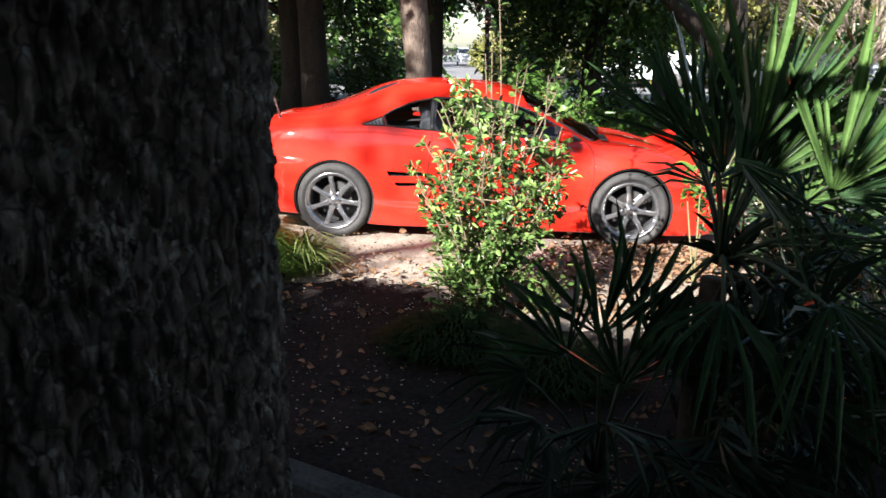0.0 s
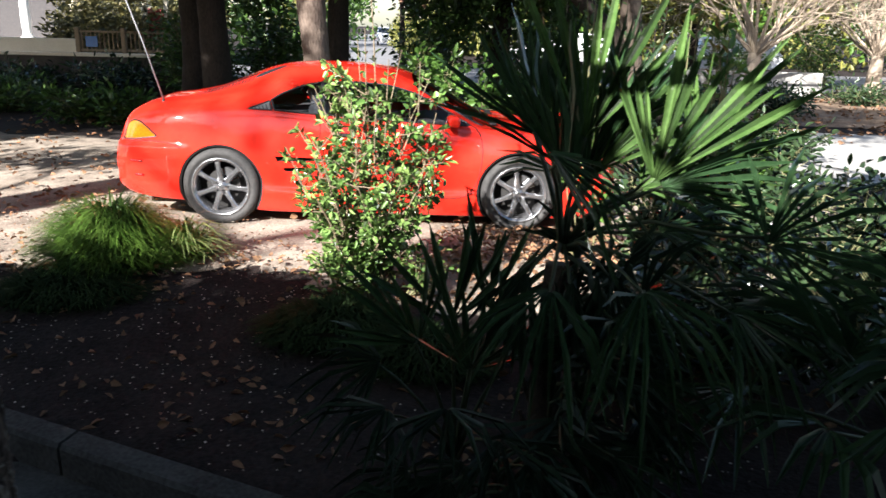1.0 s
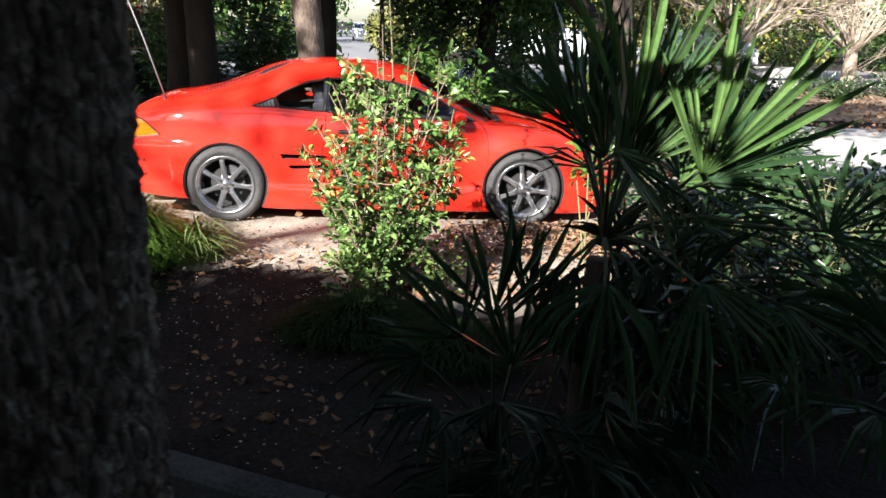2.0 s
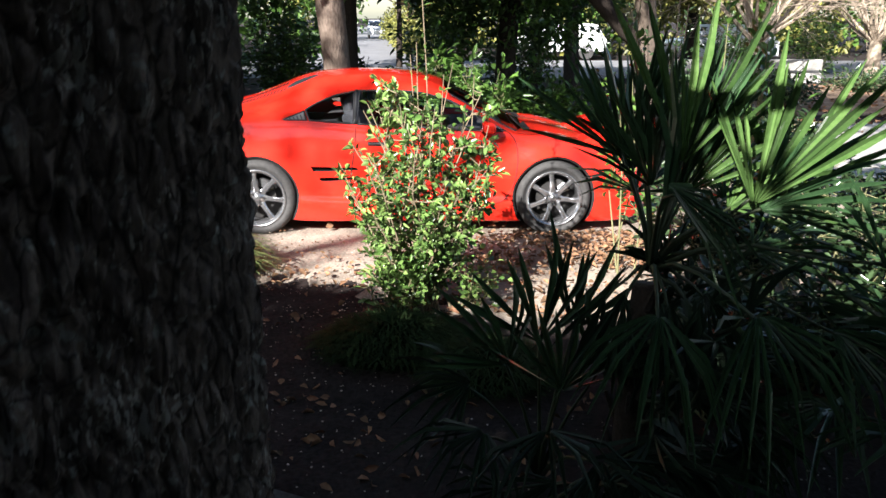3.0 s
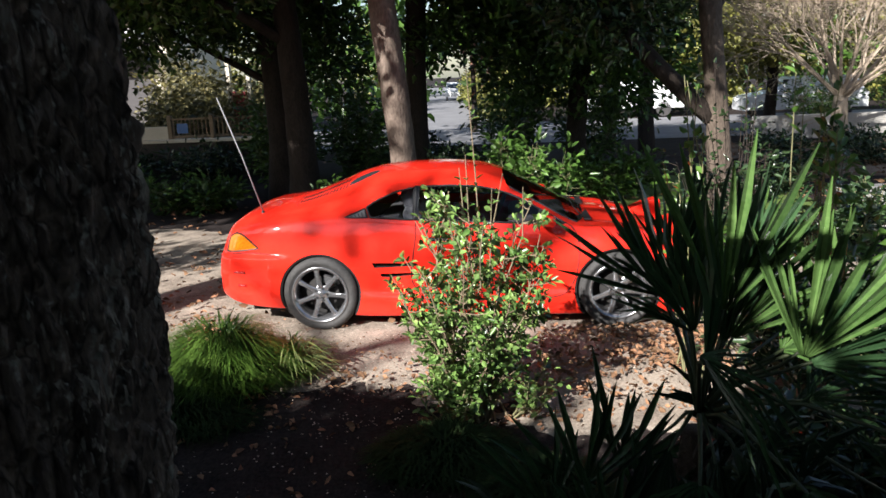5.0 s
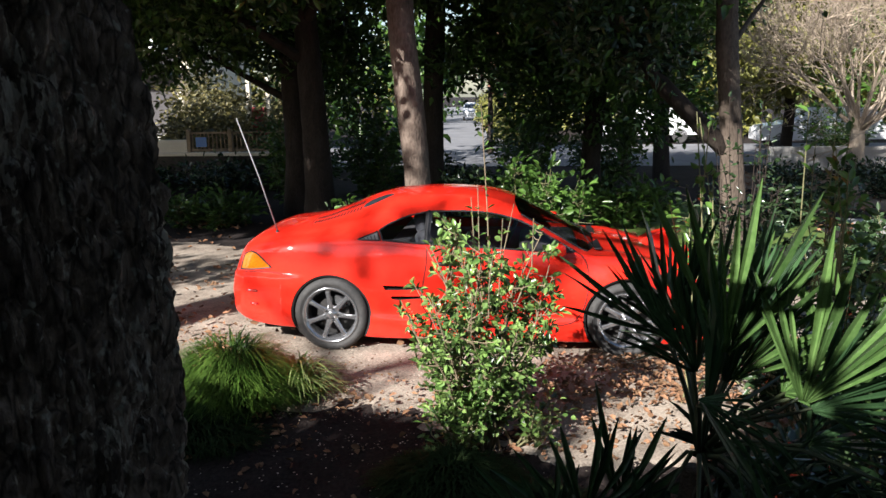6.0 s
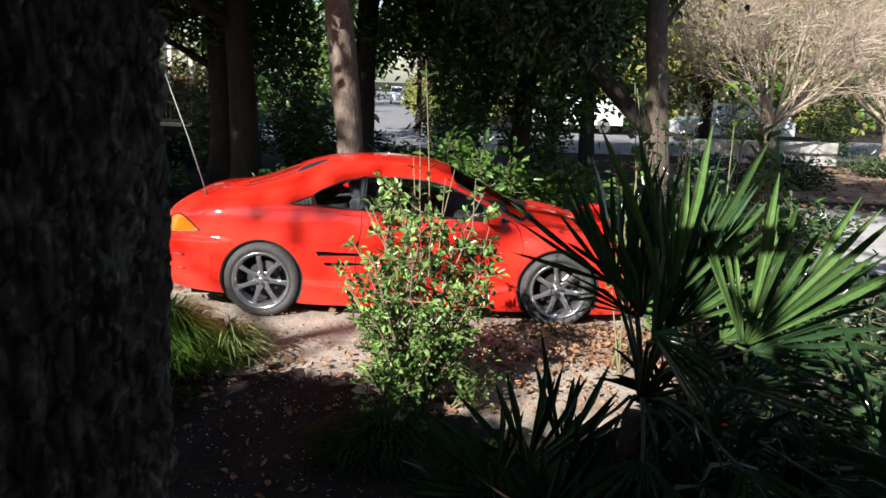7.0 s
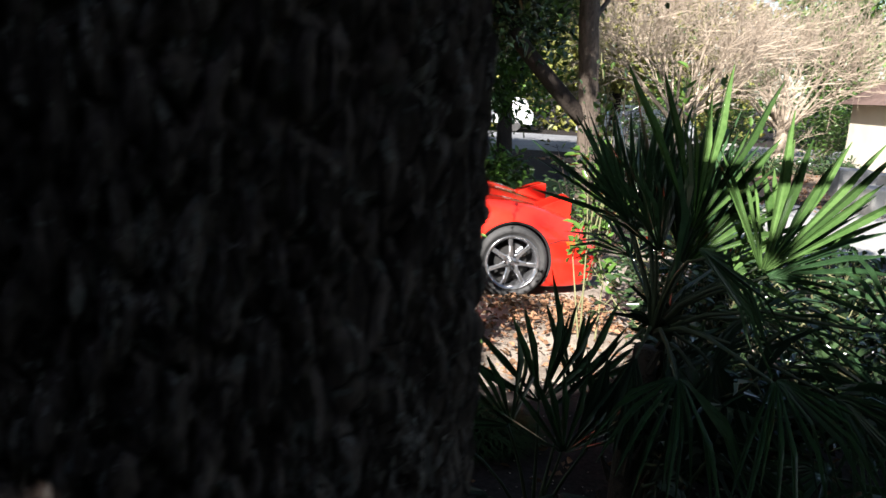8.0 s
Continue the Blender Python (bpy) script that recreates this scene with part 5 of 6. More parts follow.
# ---- fan palms ----
def blade(hub, axis, face, radius, count, spread, droop, rng, fused=0.2, width=0.026):
    """A pleated fan of pointed segments round a hub: axis is its midline, face the way its upper side looks."""
    hub, axis, face = Vector(hub), Vector(axis).normalized(), Vector(face)
    face = (face - axis * face.dot(axis)).normalized()
    side = axis.cross(face)
    verts, faces = [], []
    stations = [0.03, fused, 0.62, 0.86, 1.0]
    for k in range(count):
        a = (k / (count - 1) - 0.5) * spread + rng.normal() * .055
        d = axis * math.cos(a) + side * math.sin(a)
        across = axis * -math.sin(a) + side * math.cos(a)
        L = radius * (0.78 + 0.22 * math.cos(a * 0.8)) * rng.uniform(.92, 1.05)
        twist = rng.normal() * .75
        sag = droop * rng.uniform(.7, 1.4)
        half0 = spread / (count - 1) * 0.5
        if rng.uniform() < .13:
            continue
        L *= rng.uniform(.62, 1.0)
        n = len(verts)
        for j, s in enumerate(stations):
            r = L * s
            p = hub + d * r + face * (0.06 * radius * math.sin(math.pi * min(1, s * 1.2)) - 0.10 * abs(a) * r) + Vector((0, 0, -sag * radius * s * s * s))
            if j <= 1:
                w = max(.004, r * math.tan(half0) * 1.02)
            else:
                w = (width * .5 if j == 2 else width * .30 if j == 3 else 0.0015)
            tw = across * math.cos(twist * s) + face * math.sin(twist * s)
            verts += [p - tw * w + face * w * 1.1, p - face * w * .3, p + tw * w + face * w * 1.1]
        for j in range(len(stations) - 1):
            b = n + j * 3
            faces += [(b, b + 1, b + 4, b + 3), (b + 1, b + 2, b + 5, b + 4)]
    return verts, faces


def frond(palm, base, hub, axis, face, radius, rng, count=30, spread=3.6, droop=.12, mat=None, width=.026, fused=.2):
    v, f = blade(hub, axis, face, radius, count, spread, droop, rng, fused, width)
    ob = link_mesh("frond", v, f, mat or PALM, palm)
    b, h = Vector(base), Vector(hub)
    mid = b.lerp(h, .5) + Vector((0, 0, .10 * (h - b).length))
    pts = [b, b.lerp(mid, .5) + Vector((0, 0, .03)), mid, mid.lerp(h, .6), h + Vector(axis).normalized() * .04]
    v, f = tube(pts, [.011, .009, .007, .006, .005], 6)
    link_mesh("stalk", v, f, PALMSTEM, ob, True)
    return ob


def palm_stem(palm, at, height, r):
    rng = np.random.default_rng(int(at[0] * 100))
    v, f = tube([(at[0], at[1], at[2] - .1), (at[0], at[1], at[2] + height * .5), (at[0] + .02, at[1], at[2] + height)], [r * 1.1, r, r * .8], 16)
    stem = link_mesh("trunk", v, f, FIBRE, palm, True)
    for k in range(18):
        a, z = rng.uniform(0, 2 * math.pi), at[2] + height * rng.uniform(.1, 1)
        p = Vector((at[0] + r * math.cos(a), at[1] + r * math.sin(a), z))
        q = p + Vector((math.cos(a) * .05, math.sin(a) * .05, .10))
        v, f = tube([p, p.lerp(q, .5), q], [.018, .014, .008], 5)
        link_mesh("leaf_base", v, f, FIBRE, stem)
    return stem


def spread_fronds(palm, at, top, count, reach, radius, seed, tilt=(.25, 1.25), skip=None, az=(0, 6.283)):
    rng = np.random.default_rng(seed)
    for k in range(count):
        a = az[0] + (az[1] - az[0]) * ((k * .618) % 1.0) + rng.uniform(-.2, .2)
        t = tilt[0] + (tilt[1] - tilt[0]) * k / max(1, count - 1)
        d = Vector((math.cos(a) * math.sin(t), math.sin(a) * math.sin(t), math.cos(t)))
        L = reach * rng.uniform(.75, 1.1)
        base = Vector((at[0], at[1], top)) + Vector((math.cos(a), math.sin(a), 0)) * .04
        hub = base + d * L
        axis = (d + Vector((0, 0, -.25 * t))).normalized()
        face = (Vector((0, 0, 1)) - d * d.z + Vector(rng.normal(size=3)) * .25 - Vector((math.cos(a), math.sin(a), 0)) * .3)
        frond(palm, base, hub, axis, face, radius * rng.uniform(.85, 1.1), rng, int(rng.integers(17, 24)), rng.uniform(2.8, 4.0), .06 + .16 * t)


PR = np.random.default_rng(77)
# the palm whose crown stands between the path and the car
palm_a = root("fan_palm", "fan palm with stiff pleated fronds, sunlit on its far side", "palm", (0, 0, 0), group="fan palms in the bed")
palm_stem(palm_a, (1.0, 2.70, -.2), .95, .06)
B = (1.02, 2.66, .82)
for hub, axis, face, rad, n, sp, dr, wd in [
        # the round fan held out to the sun, and the one that hangs below it
        ((1.26, 2.40, 1.13), (.26, .10, 1), (-.30, -.92, .28), .66, 15, 1.35, .015, .030),
        ((1.28, 2.40, 1.11), (.90, .10, .42), (-.30, -.80, .50), .56, 17, 1.55, .05, .022),
        ((1.48, 2.72, 1.08), (.45, .10, .9), (-.25, -.95, .2), .62, 13, 1.6, .03, .028),
        ((0.87, 2.08, 1.26), (.70, .06, -.42), (-.10, -.35, .90), .42, 17, 1.7, .16, .011),
        # upright blades in the middle of the crown
        ((1.05, 2.52, 1.24), (.16, .06, 1), (-.15, -1, .10), .66, 11, 1.15, .01, .029),
        ((1.00, 2.78, 1.20), (-.10, .06, 1), (.15, -1, .12), .56, 17, 2.1, .02, .020),
        ((0.98, 2.62, 1.14), (-.30, .0, .95), (.35, -.8, .35), .42, 11, 1.5, .03, .020),
        ((0.98, 2.50, 1.06), (.05, -.02, 1), (.85, -.55, .10), .56, 7, .7, .01, .026),
        ((1.12, 2.66, 1.10), (.50, .12, .85), (-.55, -.7, .4), .60, 12, 1.3, .03, .024),
        ((1.30, 2.70, 1.04), (.80, .15, .55), (-.35, -.6, .7), .54, 16, 1.9, .06, .020),
        ((1.34, 2.55, .92), (.95, .0, .15), (-.1, -.4, .9), .50, 18, 2.4, .10, .018),
        # the fan reaching out over the path
        ((1.46, 1.96, 1.05), (.85, -.05, .40), (-.2, -.55, .8), .48, 21, 2.9, .07, .018),
        ((1.05, 3.05, 1.02), (.1, .8, .55), (0, -.4, .9), .42, 16, 2.6, .12, .020),
        ((1.40, 3.00, 1.00), (.75, .5, .45), (-.3, -.5, .8), .46, 18, 2.8, .12, .020),
        # lower fans bowing towards the path
        ((0.92, 2.20, .82), (-.25, -.7, -.35), (0, -.55, .85), .40, 16, 2.2, .35, .018),
        ((1.18, 2.10, .86), (.25, -.75, -.35), (0, -.55, .85), .42, 18, 2.2, .38, .018),
        ((1.50, 2.25, .74), (.75, -.5, -.2), (0, -.3, 1), .44, 18, 2.4, .36, .018),
        ((1.30, 2.35, .46), (.5, -.6, -.65), (.1, -.5, .7), .40, 18, 2.0, .3, .018)]:
    # fans standing in the sun take the lit tone
    frond(palm_a, B, hub, axis, face, rad, PR, n, sp, dr, LITPALM if axis[2] > .8 and hub[0] > 1.02 or hub[0] > 1.2 and axis[2] > .5 else None, width=wd, fused=.08 if wd < .015 else .24 if hub[0] < 1.29 and hub[0] > 1.25 else .14)

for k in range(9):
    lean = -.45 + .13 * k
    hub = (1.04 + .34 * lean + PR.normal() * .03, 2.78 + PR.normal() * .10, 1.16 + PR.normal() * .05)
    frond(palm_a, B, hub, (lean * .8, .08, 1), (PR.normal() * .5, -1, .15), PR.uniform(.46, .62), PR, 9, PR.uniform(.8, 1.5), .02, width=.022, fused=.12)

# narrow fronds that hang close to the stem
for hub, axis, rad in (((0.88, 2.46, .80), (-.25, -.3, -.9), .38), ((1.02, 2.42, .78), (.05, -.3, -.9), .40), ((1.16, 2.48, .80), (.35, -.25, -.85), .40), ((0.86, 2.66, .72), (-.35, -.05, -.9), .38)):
    frond(palm_a, B, hub, axis, (axis[0], -1, .2), rad, PR, 9, .8, .05, SHADEPALM)

# an untidy skirt of fronds round the stem, in the shade-darkened palm colour
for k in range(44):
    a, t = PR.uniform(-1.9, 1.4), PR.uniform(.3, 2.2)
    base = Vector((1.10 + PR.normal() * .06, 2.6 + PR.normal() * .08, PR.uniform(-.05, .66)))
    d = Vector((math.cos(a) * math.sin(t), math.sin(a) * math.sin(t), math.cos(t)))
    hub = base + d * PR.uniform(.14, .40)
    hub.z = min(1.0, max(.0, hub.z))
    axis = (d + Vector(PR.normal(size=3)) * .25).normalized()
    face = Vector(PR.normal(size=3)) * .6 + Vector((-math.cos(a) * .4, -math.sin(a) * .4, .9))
    frond(palm_a, base, hub, axis, face, PR.uniform(.26, .42), PR, int(PR.integers(7, 12)), PR.uniform(1.0, 2.2), PR.uniform(.02, .25), SHADEPALM, fused=.1, width=.02)

# the low palm at the edge of the light
palm_c = root("fan_palm", "low stemless fan palm at the edge of the shade", "palm", (0, 0, 0), group="fan palms in the bed")
B = (0.66, 2.78, -.15)
for hub, axis, face, rad, n, sp, dr, wd in [
        ((0.63, 2.74, .50), (-.10, .0, 1), (.1, -1, .2), .50, 13, 1.9, .03, .030),
        ((0.78, 2.82, .52), (.22, .05, 1), (-.2, -1, .15), .52, 12, 1.7, .02, .030),
        ((0.50, 2.66, .44), (-.50, -.05, .9), (.3, -.9, .3), .46, 12, 1.9, .05, .028),
        ((0.70, 2.60, .36), (.05, -.1, 1), (.0, -1, .3), .44, 12, 2.3, .06, .026),
        ((0.86, 2.68, .40), (.45, -.1, .9), (-.3, -.9, .3), .42, 11, 1.8, .05, .026),
        ((0.62, 2.36, .32), (.1, -.75, .10), (0, -.45, 1), .42, 18, 2.8, .25, .02),
        ((0.40, 2.46, .26), (-.5, -.6, .1), (0, -.4, 1), .40, 16, 2.6, .28, .02),
        ((0.36, 2.70, .34), (-.7, -.1, .2), (0, -.5, 1), .40, 16, 2.6, .2, .02),
        ((0.80, 2.30, .24), (.3, -.7, -.1), (0, -.5, .9), .42, 18, 2.6, .28, .02)]:
    # the lowest fans take the shaded tone
    frond(palm_c, B, hub, axis, face, rad, PR, n, sp, dr, width=wd, fused=.10, mat=SHADEPALM if hub[2] < .35 else PALM)
# low fronds in the shaded tone fill the dark beneath
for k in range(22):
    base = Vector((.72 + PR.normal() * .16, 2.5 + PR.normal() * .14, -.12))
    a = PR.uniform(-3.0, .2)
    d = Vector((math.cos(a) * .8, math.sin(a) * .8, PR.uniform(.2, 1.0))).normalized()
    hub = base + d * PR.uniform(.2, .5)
    frond(palm_c, base, hub, (d + Vector((0, 0, -.6))).normalized(), Vector((-d.x * .4, -d.y * .4 - .3, .9)), PR.uniform(.26, .38), PR, int(PR.integers(11, 17)), PR.uniform(1.6, 2.6), PR.uniform(.15, .35), SHADEPALM, fused=.1, width=.02)
palm_d = root("fan_palm", "shaded fan palm low beside the path", "palm", (0, 0, 0), group="fan palms in the bed")
spread_fronds(palm_d, (2.15, 2.15), .25, 13, .55, .46, 41, (.2, 1.35))
palm_stem(palm_d, (2.15, 2.15, -.2), .45, .07)


# ---- shrubs ----
def shrub(name, label, at, stems, height, width, leaves, leaf, lmat, smat, seed, low=0.05, sprigs=0, group="", dome=.35):
    s = root(name, label, "shrub", at, group=group)
    rng = np.random.default_rng(seed)
    P, A = [], []
    for k in range(stems):
        a = rng.uniform(0, 2 * math.pi)
        w = width * .5 * math.sqrt(rng.uniform(.02, 1))
        h = height * rng.uniform(.55, 1.0) * (1 - dome * (w / (width * .5)) ** 2)
        tip = Vector((math.cos(a) * w, math.sin(a) * w * .8, h))
        b = Vector((rng.normal() * .05, rng.normal() * .05, -.05))
        mid = b.lerp(tip, .5) + Vector((tip.x * .18 + rng.normal() * .05, tip.y * .18 + rng.normal() * .05, h * .05))
        pts = [b, b.lerp(mid, .55), mid, mid.lerp(tip, .55), tip]
        pieces = [tube(pts, [.008, .0065, .005, .004, .0025], 5)]
        for j in range(leaves // stems):
            t = rng.uniform(low, 1) ** .8 * 4
            i = min(3, int(t))
            q = pts[i].lerp(pts[i + 1], t - i)
            out = Vector((rng.normal(), rng.normal(), rng.normal() * .5 + .25))
            twig = q + out.normalized() * rng.uniform(.02, .13) * (width / .9)
            P.append(twig)
            A.append(out)
            if j % 5 == 0:
                pieces.append(tube([q, twig], [.004, .002], 4))
        v, f = join(pieces)
        link_mesh("stem", v, f, smat, s)
    for k in range(sprigs):
        x, y = rng.normal() * width * .15, rng.normal() * width * .12
        h = height * rng.uniform(.9, 1.2)
        pts = [Vector((x * .5, y * .5, height * .4)), Vector((x * .8 + rng.normal() * .03, y * .8, height * .7)), Vector((x + rng.normal() * .07, y + rng.normal() * .05, h))]
        v, f = tube(pts, [.006, .005, .003], 5)
        link_mesh("shoot", v, f, smat, s)
        for j in range(6):
            q = pts[1].lerp(pts[2], rng.uniform(.1, 1))
            P.append(q)
            A.append(Vector((rng.normal(), rng.normal(), 1.2)))
    v, f = leaf_cloud(P, A, leaf[0], leaf[1], rng)
    tagged(np_mesh("leaves", v, f, lmat, s), kind="stuff")
    return s


def clustered_bush(name, label, at, seed):
    """A bush on a narrow foot: forked stems, short twigs and rosettes of narrow leaves, a few bare shoots above."""
    s = root(name, label, "shrub", at)
    rng = np.random.default_rng(seed)
    half = lambda z: float(np.interp(z, [0, .2, .5, .85, 1.1, 1.35, 1.5], [.20, .30, .42, .56, .50, .32, .08]))
    P, A = [], []
    for k in range(34):
        a, q, h = k * 2.4 + rng.uniform(-.3, .3), rng.uniform(.06, 1) ** .4, rng.uniform(.40, 1.36)
        w = half(h) * q
        foot = Vector((-.10 + rng.normal() * .09, rng.normal() * .04, -.05))
        tip = Vector((math.cos(a) * w, math.sin(a) * w * .8, h))
        mid = foot.lerp(tip, .45) + Vector((rng.normal() * .04, rng.normal() * .04, h * .06))
        pts = [foot, foot.lerp(mid, .5), mid, mid.lerp(tip, .5) + Vector((rng.normal() * .02, rng.normal() * .02, 0)), tip]
        pieces = [tube(pts, [.009, .007, .0055, .004, .0025], 5)]
        for j in range(int(6 + 12 * h)):
            t = (rng.uniform(.12, 1) ** .75) * 4
            i = min(3, int(t))
            p = pts[i].lerp(pts[i + 1], t - i)
            out = Vector((rng.normal(), rng.normal(), rng.uniform(0, 1.1))).normalized()
            e = p + out * rng.uniform(.05, .17)
            lim = half(max(0, e.z)) * rng.uniform(.8, 1.12)
            d = math.hypot(e.x, e.y / .8)
            if d > lim:
                e.x, e.y = e.x * lim / d, e.y * lim / d
            pieces.append(tube([p, p.lerp(e, .5) + Vector((0, 0, -.008)), e], [.0035, .003, .002], 4))
            for m in range(int(rng.integers(5, 13))):
                o = Vector(rng.normal(size=3)) + out * .9
                P.append(p.lerp(e, rng.uniform(.55, 1.05)) + o.normalized() * .012)
                A.append(o)
        v, f = join(pieces)
        link_mesh("stem", v, f, BUSHSTEM, s)
    for k in range(11):
        a = k * 2.4
        r = rng.uniform(.05, .36) if k > 1 else .03
        b = Vector((math.cos(a) * r * .7, math.sin(a) * r * .6, .85))
        h = rng.uniform(1.35, 1.62) - r * .6 if k > 0 else 2.04
        e = Vector((math.cos(a) * r * 1.1 + rng.normal() * .05, math.sin(a) * r, h))
        mid = b.lerp(e, .5) + Vector((rng.normal() * .02, 0, 0))
        v, f = tube([b, mid, e], [.005, .004, .0025], 5)
        link_mesh("shoot", v, f, BUSHSTEM, s)
        for m in range(7 if k else 22):
            P.append((mid.lerp(e, rng.uniform(0, 1)) if m % 2 else b.lerp(mid, rng.uniform(.3, 1))))
            A.append(Vector((rng.normal(), rng.normal(), 1.1)))
    v, f = leaf_cloud(P, A, .047, .026, rng)
    tagged(np_mesh("leaves", v, f, BUSHLEAF, s), kind="stuff")
    return s


clustered_bush("camellia_bush", "loose bright green leafy bush with pale upright shoots before the car", (0.18, 4.42, 0), 51)
shrub("camellia_bush", "low leafy skirt of the bright green bush", (0.02, 4.36, 0), 12, .38, .50, 420, (.050, .025), BUSHLEAF, STEM, 52, .05)
shrub("seedling_bush", "small dark weedy bush with sparse leaves", (0.42, 4.5, 0), 9, .34, .5, 190, (.048, .028), BUSHLEAF, STEM, 53, .1)
shrub("tall_shrub", "tall shrub with pale upright shoots and glossy leaves", (1.52, 5.0, 0), 4, 1.72, .5, 170, (.08, .04), SHRUBLEAF, STEM, 54, .35, 4)
shrub("tall_shrub", "tall shrub with pale upright shoots and glossy leaves", (2.50, 5.5, 0), 9, 1.70, .9, 330, (.09, .042), SHRUBLEAF, STEM, 55, .25, 8)
shrub("glossy_shrub", "broad shrub with small dark glossy leaves", (2.15, 4.75, 0), 26, .92, 1.5, 1500, (.08, .04), GLOSSLEAF, STEM, 56, .15)
shrub("glossy_shrub", "broad shrub with small dark glossy leaves", (3.1, 5.0, 0), 26, .92, 1.6, 1500, (.08, .04), GLOSSLEAF, STEM, 57, .15)
shrub("glossy_shrub", "broad shrub with small dark glossy leaves", (2.9, 3.3, -.1), 24, 1.0, 1.4, 1300, (.085, .042), GLOSSLEAF, STEM, 63, .1)
# two shrubs added as dark fill against the bright ground behind the palms
shrub("glossy_shrub", "broad shrub with small dark glossy leaves", (1.55, 3.35, -.1), 22, .75, 1.0, 1200, (.08, .04), GLOSSLEAF, STEM, 64, .05)
shrub("glossy_shrub", "broad shrub with small dark glossy leaves", (2.2, 3.6, -.1), 22, .9, 1.0, 1200, (.08, .04), GLOSSLEAF, STEM, 65, .05)
shrub("twiggy_shrub", "dark twiggy shrub with sparse glossy leaves before the tree", (2.6, 8.0, 0), 26, 1.75, 1.3, 800, (.075, .035), GLOSSLEAF, DARKBARK, 66, .2, 6)
shrub("round_shrub", "rounded green shrub behind the parked car, half sunlit", (.45, 9.35, 0), 36, 1.5, 1.5, 2000, (.11, .06), SHRUBLEAF, STEM, 58, .1)
shrub("round_shrub", "dark undergrowth shrub below the trees", (-4.9, 12.2, 0), 24, .55, 1.8, 1500, (.12, .06), LEAF, STEM, 59, .1)
shrub("round_shrub", "dark undergrowth shrub below the trees", (-1.9, 10.2, 0), 20, .75, 1.4, 900, (.12, .05), LEAF, STEM, 60, .1)
shrub("round_shrub", "dark undergrowth shrub below the trees", (-7.2, 13.6, 0), 24, .5, 2.2, 1500, (.12, .06), LEAF, STEM, 61, .1)
shrub("round_shrub", "dark undergrowth shrub below the trees", (1.9, 12.2, 0), 24, .9, 1.6, 1300, (.12, .06), LEAF, STEM, 62, .1)


# ---- grasses ----
def grass_mound(name, label, at, rx, ry, height, blades, length, seed, mat=None, group="", breadth=.0075):
    g = root(name, label, "grass clump", at, group=group)
    rng = np.random.default_rng(seed)
    a = rng.uniform(0, 2 * math.pi, blades)
    q = np.sqrt(rng.uniform(0, 1, blades))
    bx, by = np.cos(a) * q * rx, np.sin(a) * q * ry
    dx, dy = np.cos(a) * .8 + rng.normal(size=blades) * .55, np.sin(a) * .8 + rng.normal(size=blades) * .55
    n = np.hypot(dx, dy)
    dx, dy = dx / n, dy / n
    L = length * rng.uniform(.7, 1.2, blades)
    rise = rng.uniform(.55, 1.0, blades) * (1 - .35 * q)
    w = breadth * rng.uniform(.7, 1.3, blades)
    st = np.array([0, .3, .6, .85, 1.0])
    verts = np.zeros((blades, 5, 2, 3))
    for j, s in enumerate(st):
        out = L * (.12 * s + .50 * s * s)
        z = height * .55 * (1 - q * q) + L * rise * (1.75 * s - 1.35 * s * s)
        x, y = bx + dx * out, by + dy * out
        ww = w * (1 - s * .9)
        for k, sg in enumerate((-1, 1)):
            verts[:, j, k] = np.stack([x - dy * ww * sg, y + dx * ww * sg, z - .03], 1)
    idx = np.arange(blades)[:, None] * 10
    f = np.concatenate([idx + np.array([[2 * j, 2 * j + 1, 2 * j + 3, 2 * j + 2]]) for j in range(4)], 0)
    np_mesh("blades", verts.reshape(-1, 3), f, mat or GRASS, g)
    return g


grass_mound("mondo_grass", "thick arching mound of dark green strappy grass, half in sun", (-1.62, 4.92, -.02), .36, .26, .46, 3600, .50, 71, group="grass mounds")
grass_mound("mondo_grass", "small tuft of pale green strappy grass by the wheel", (-1.20, 5.06, -.01), .17, .12, .20, 300, .46, 72, PALEGRASS, "grass mounds", .013)
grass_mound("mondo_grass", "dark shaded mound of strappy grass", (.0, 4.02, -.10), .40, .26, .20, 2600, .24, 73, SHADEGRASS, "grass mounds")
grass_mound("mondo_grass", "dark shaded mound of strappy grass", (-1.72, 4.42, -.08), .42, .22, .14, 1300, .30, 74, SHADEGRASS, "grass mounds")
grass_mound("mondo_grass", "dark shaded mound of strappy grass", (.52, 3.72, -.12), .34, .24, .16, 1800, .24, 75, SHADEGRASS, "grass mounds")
grass_mound("mondo_grass", "tuft of grass at the foot of a tree", (-.9, 9.9, 0), .3, .25, .2, 500, .5, 76, group="grass mounds")
grass_mound("mondo_grass", "tuft of grass at the foot of a tree", (-2.3, 10.6, 0), .4, .25, .2, 600, .5, 77, group="grass mounds")
grass_mound("mondo_grass", "sunlit green grass clump behind the bonnet", (1.75, 9.3, 0), .55, .3, .25, 1500, .5, 78, LAWN, "grass mounds")
grass_mound("mondo_grass", "sunlit green grass clump behind the bonnet", (2.7, 9.9, 0), .5, .3, .2, 1000, .45, 79, LAWN, "grass mounds")

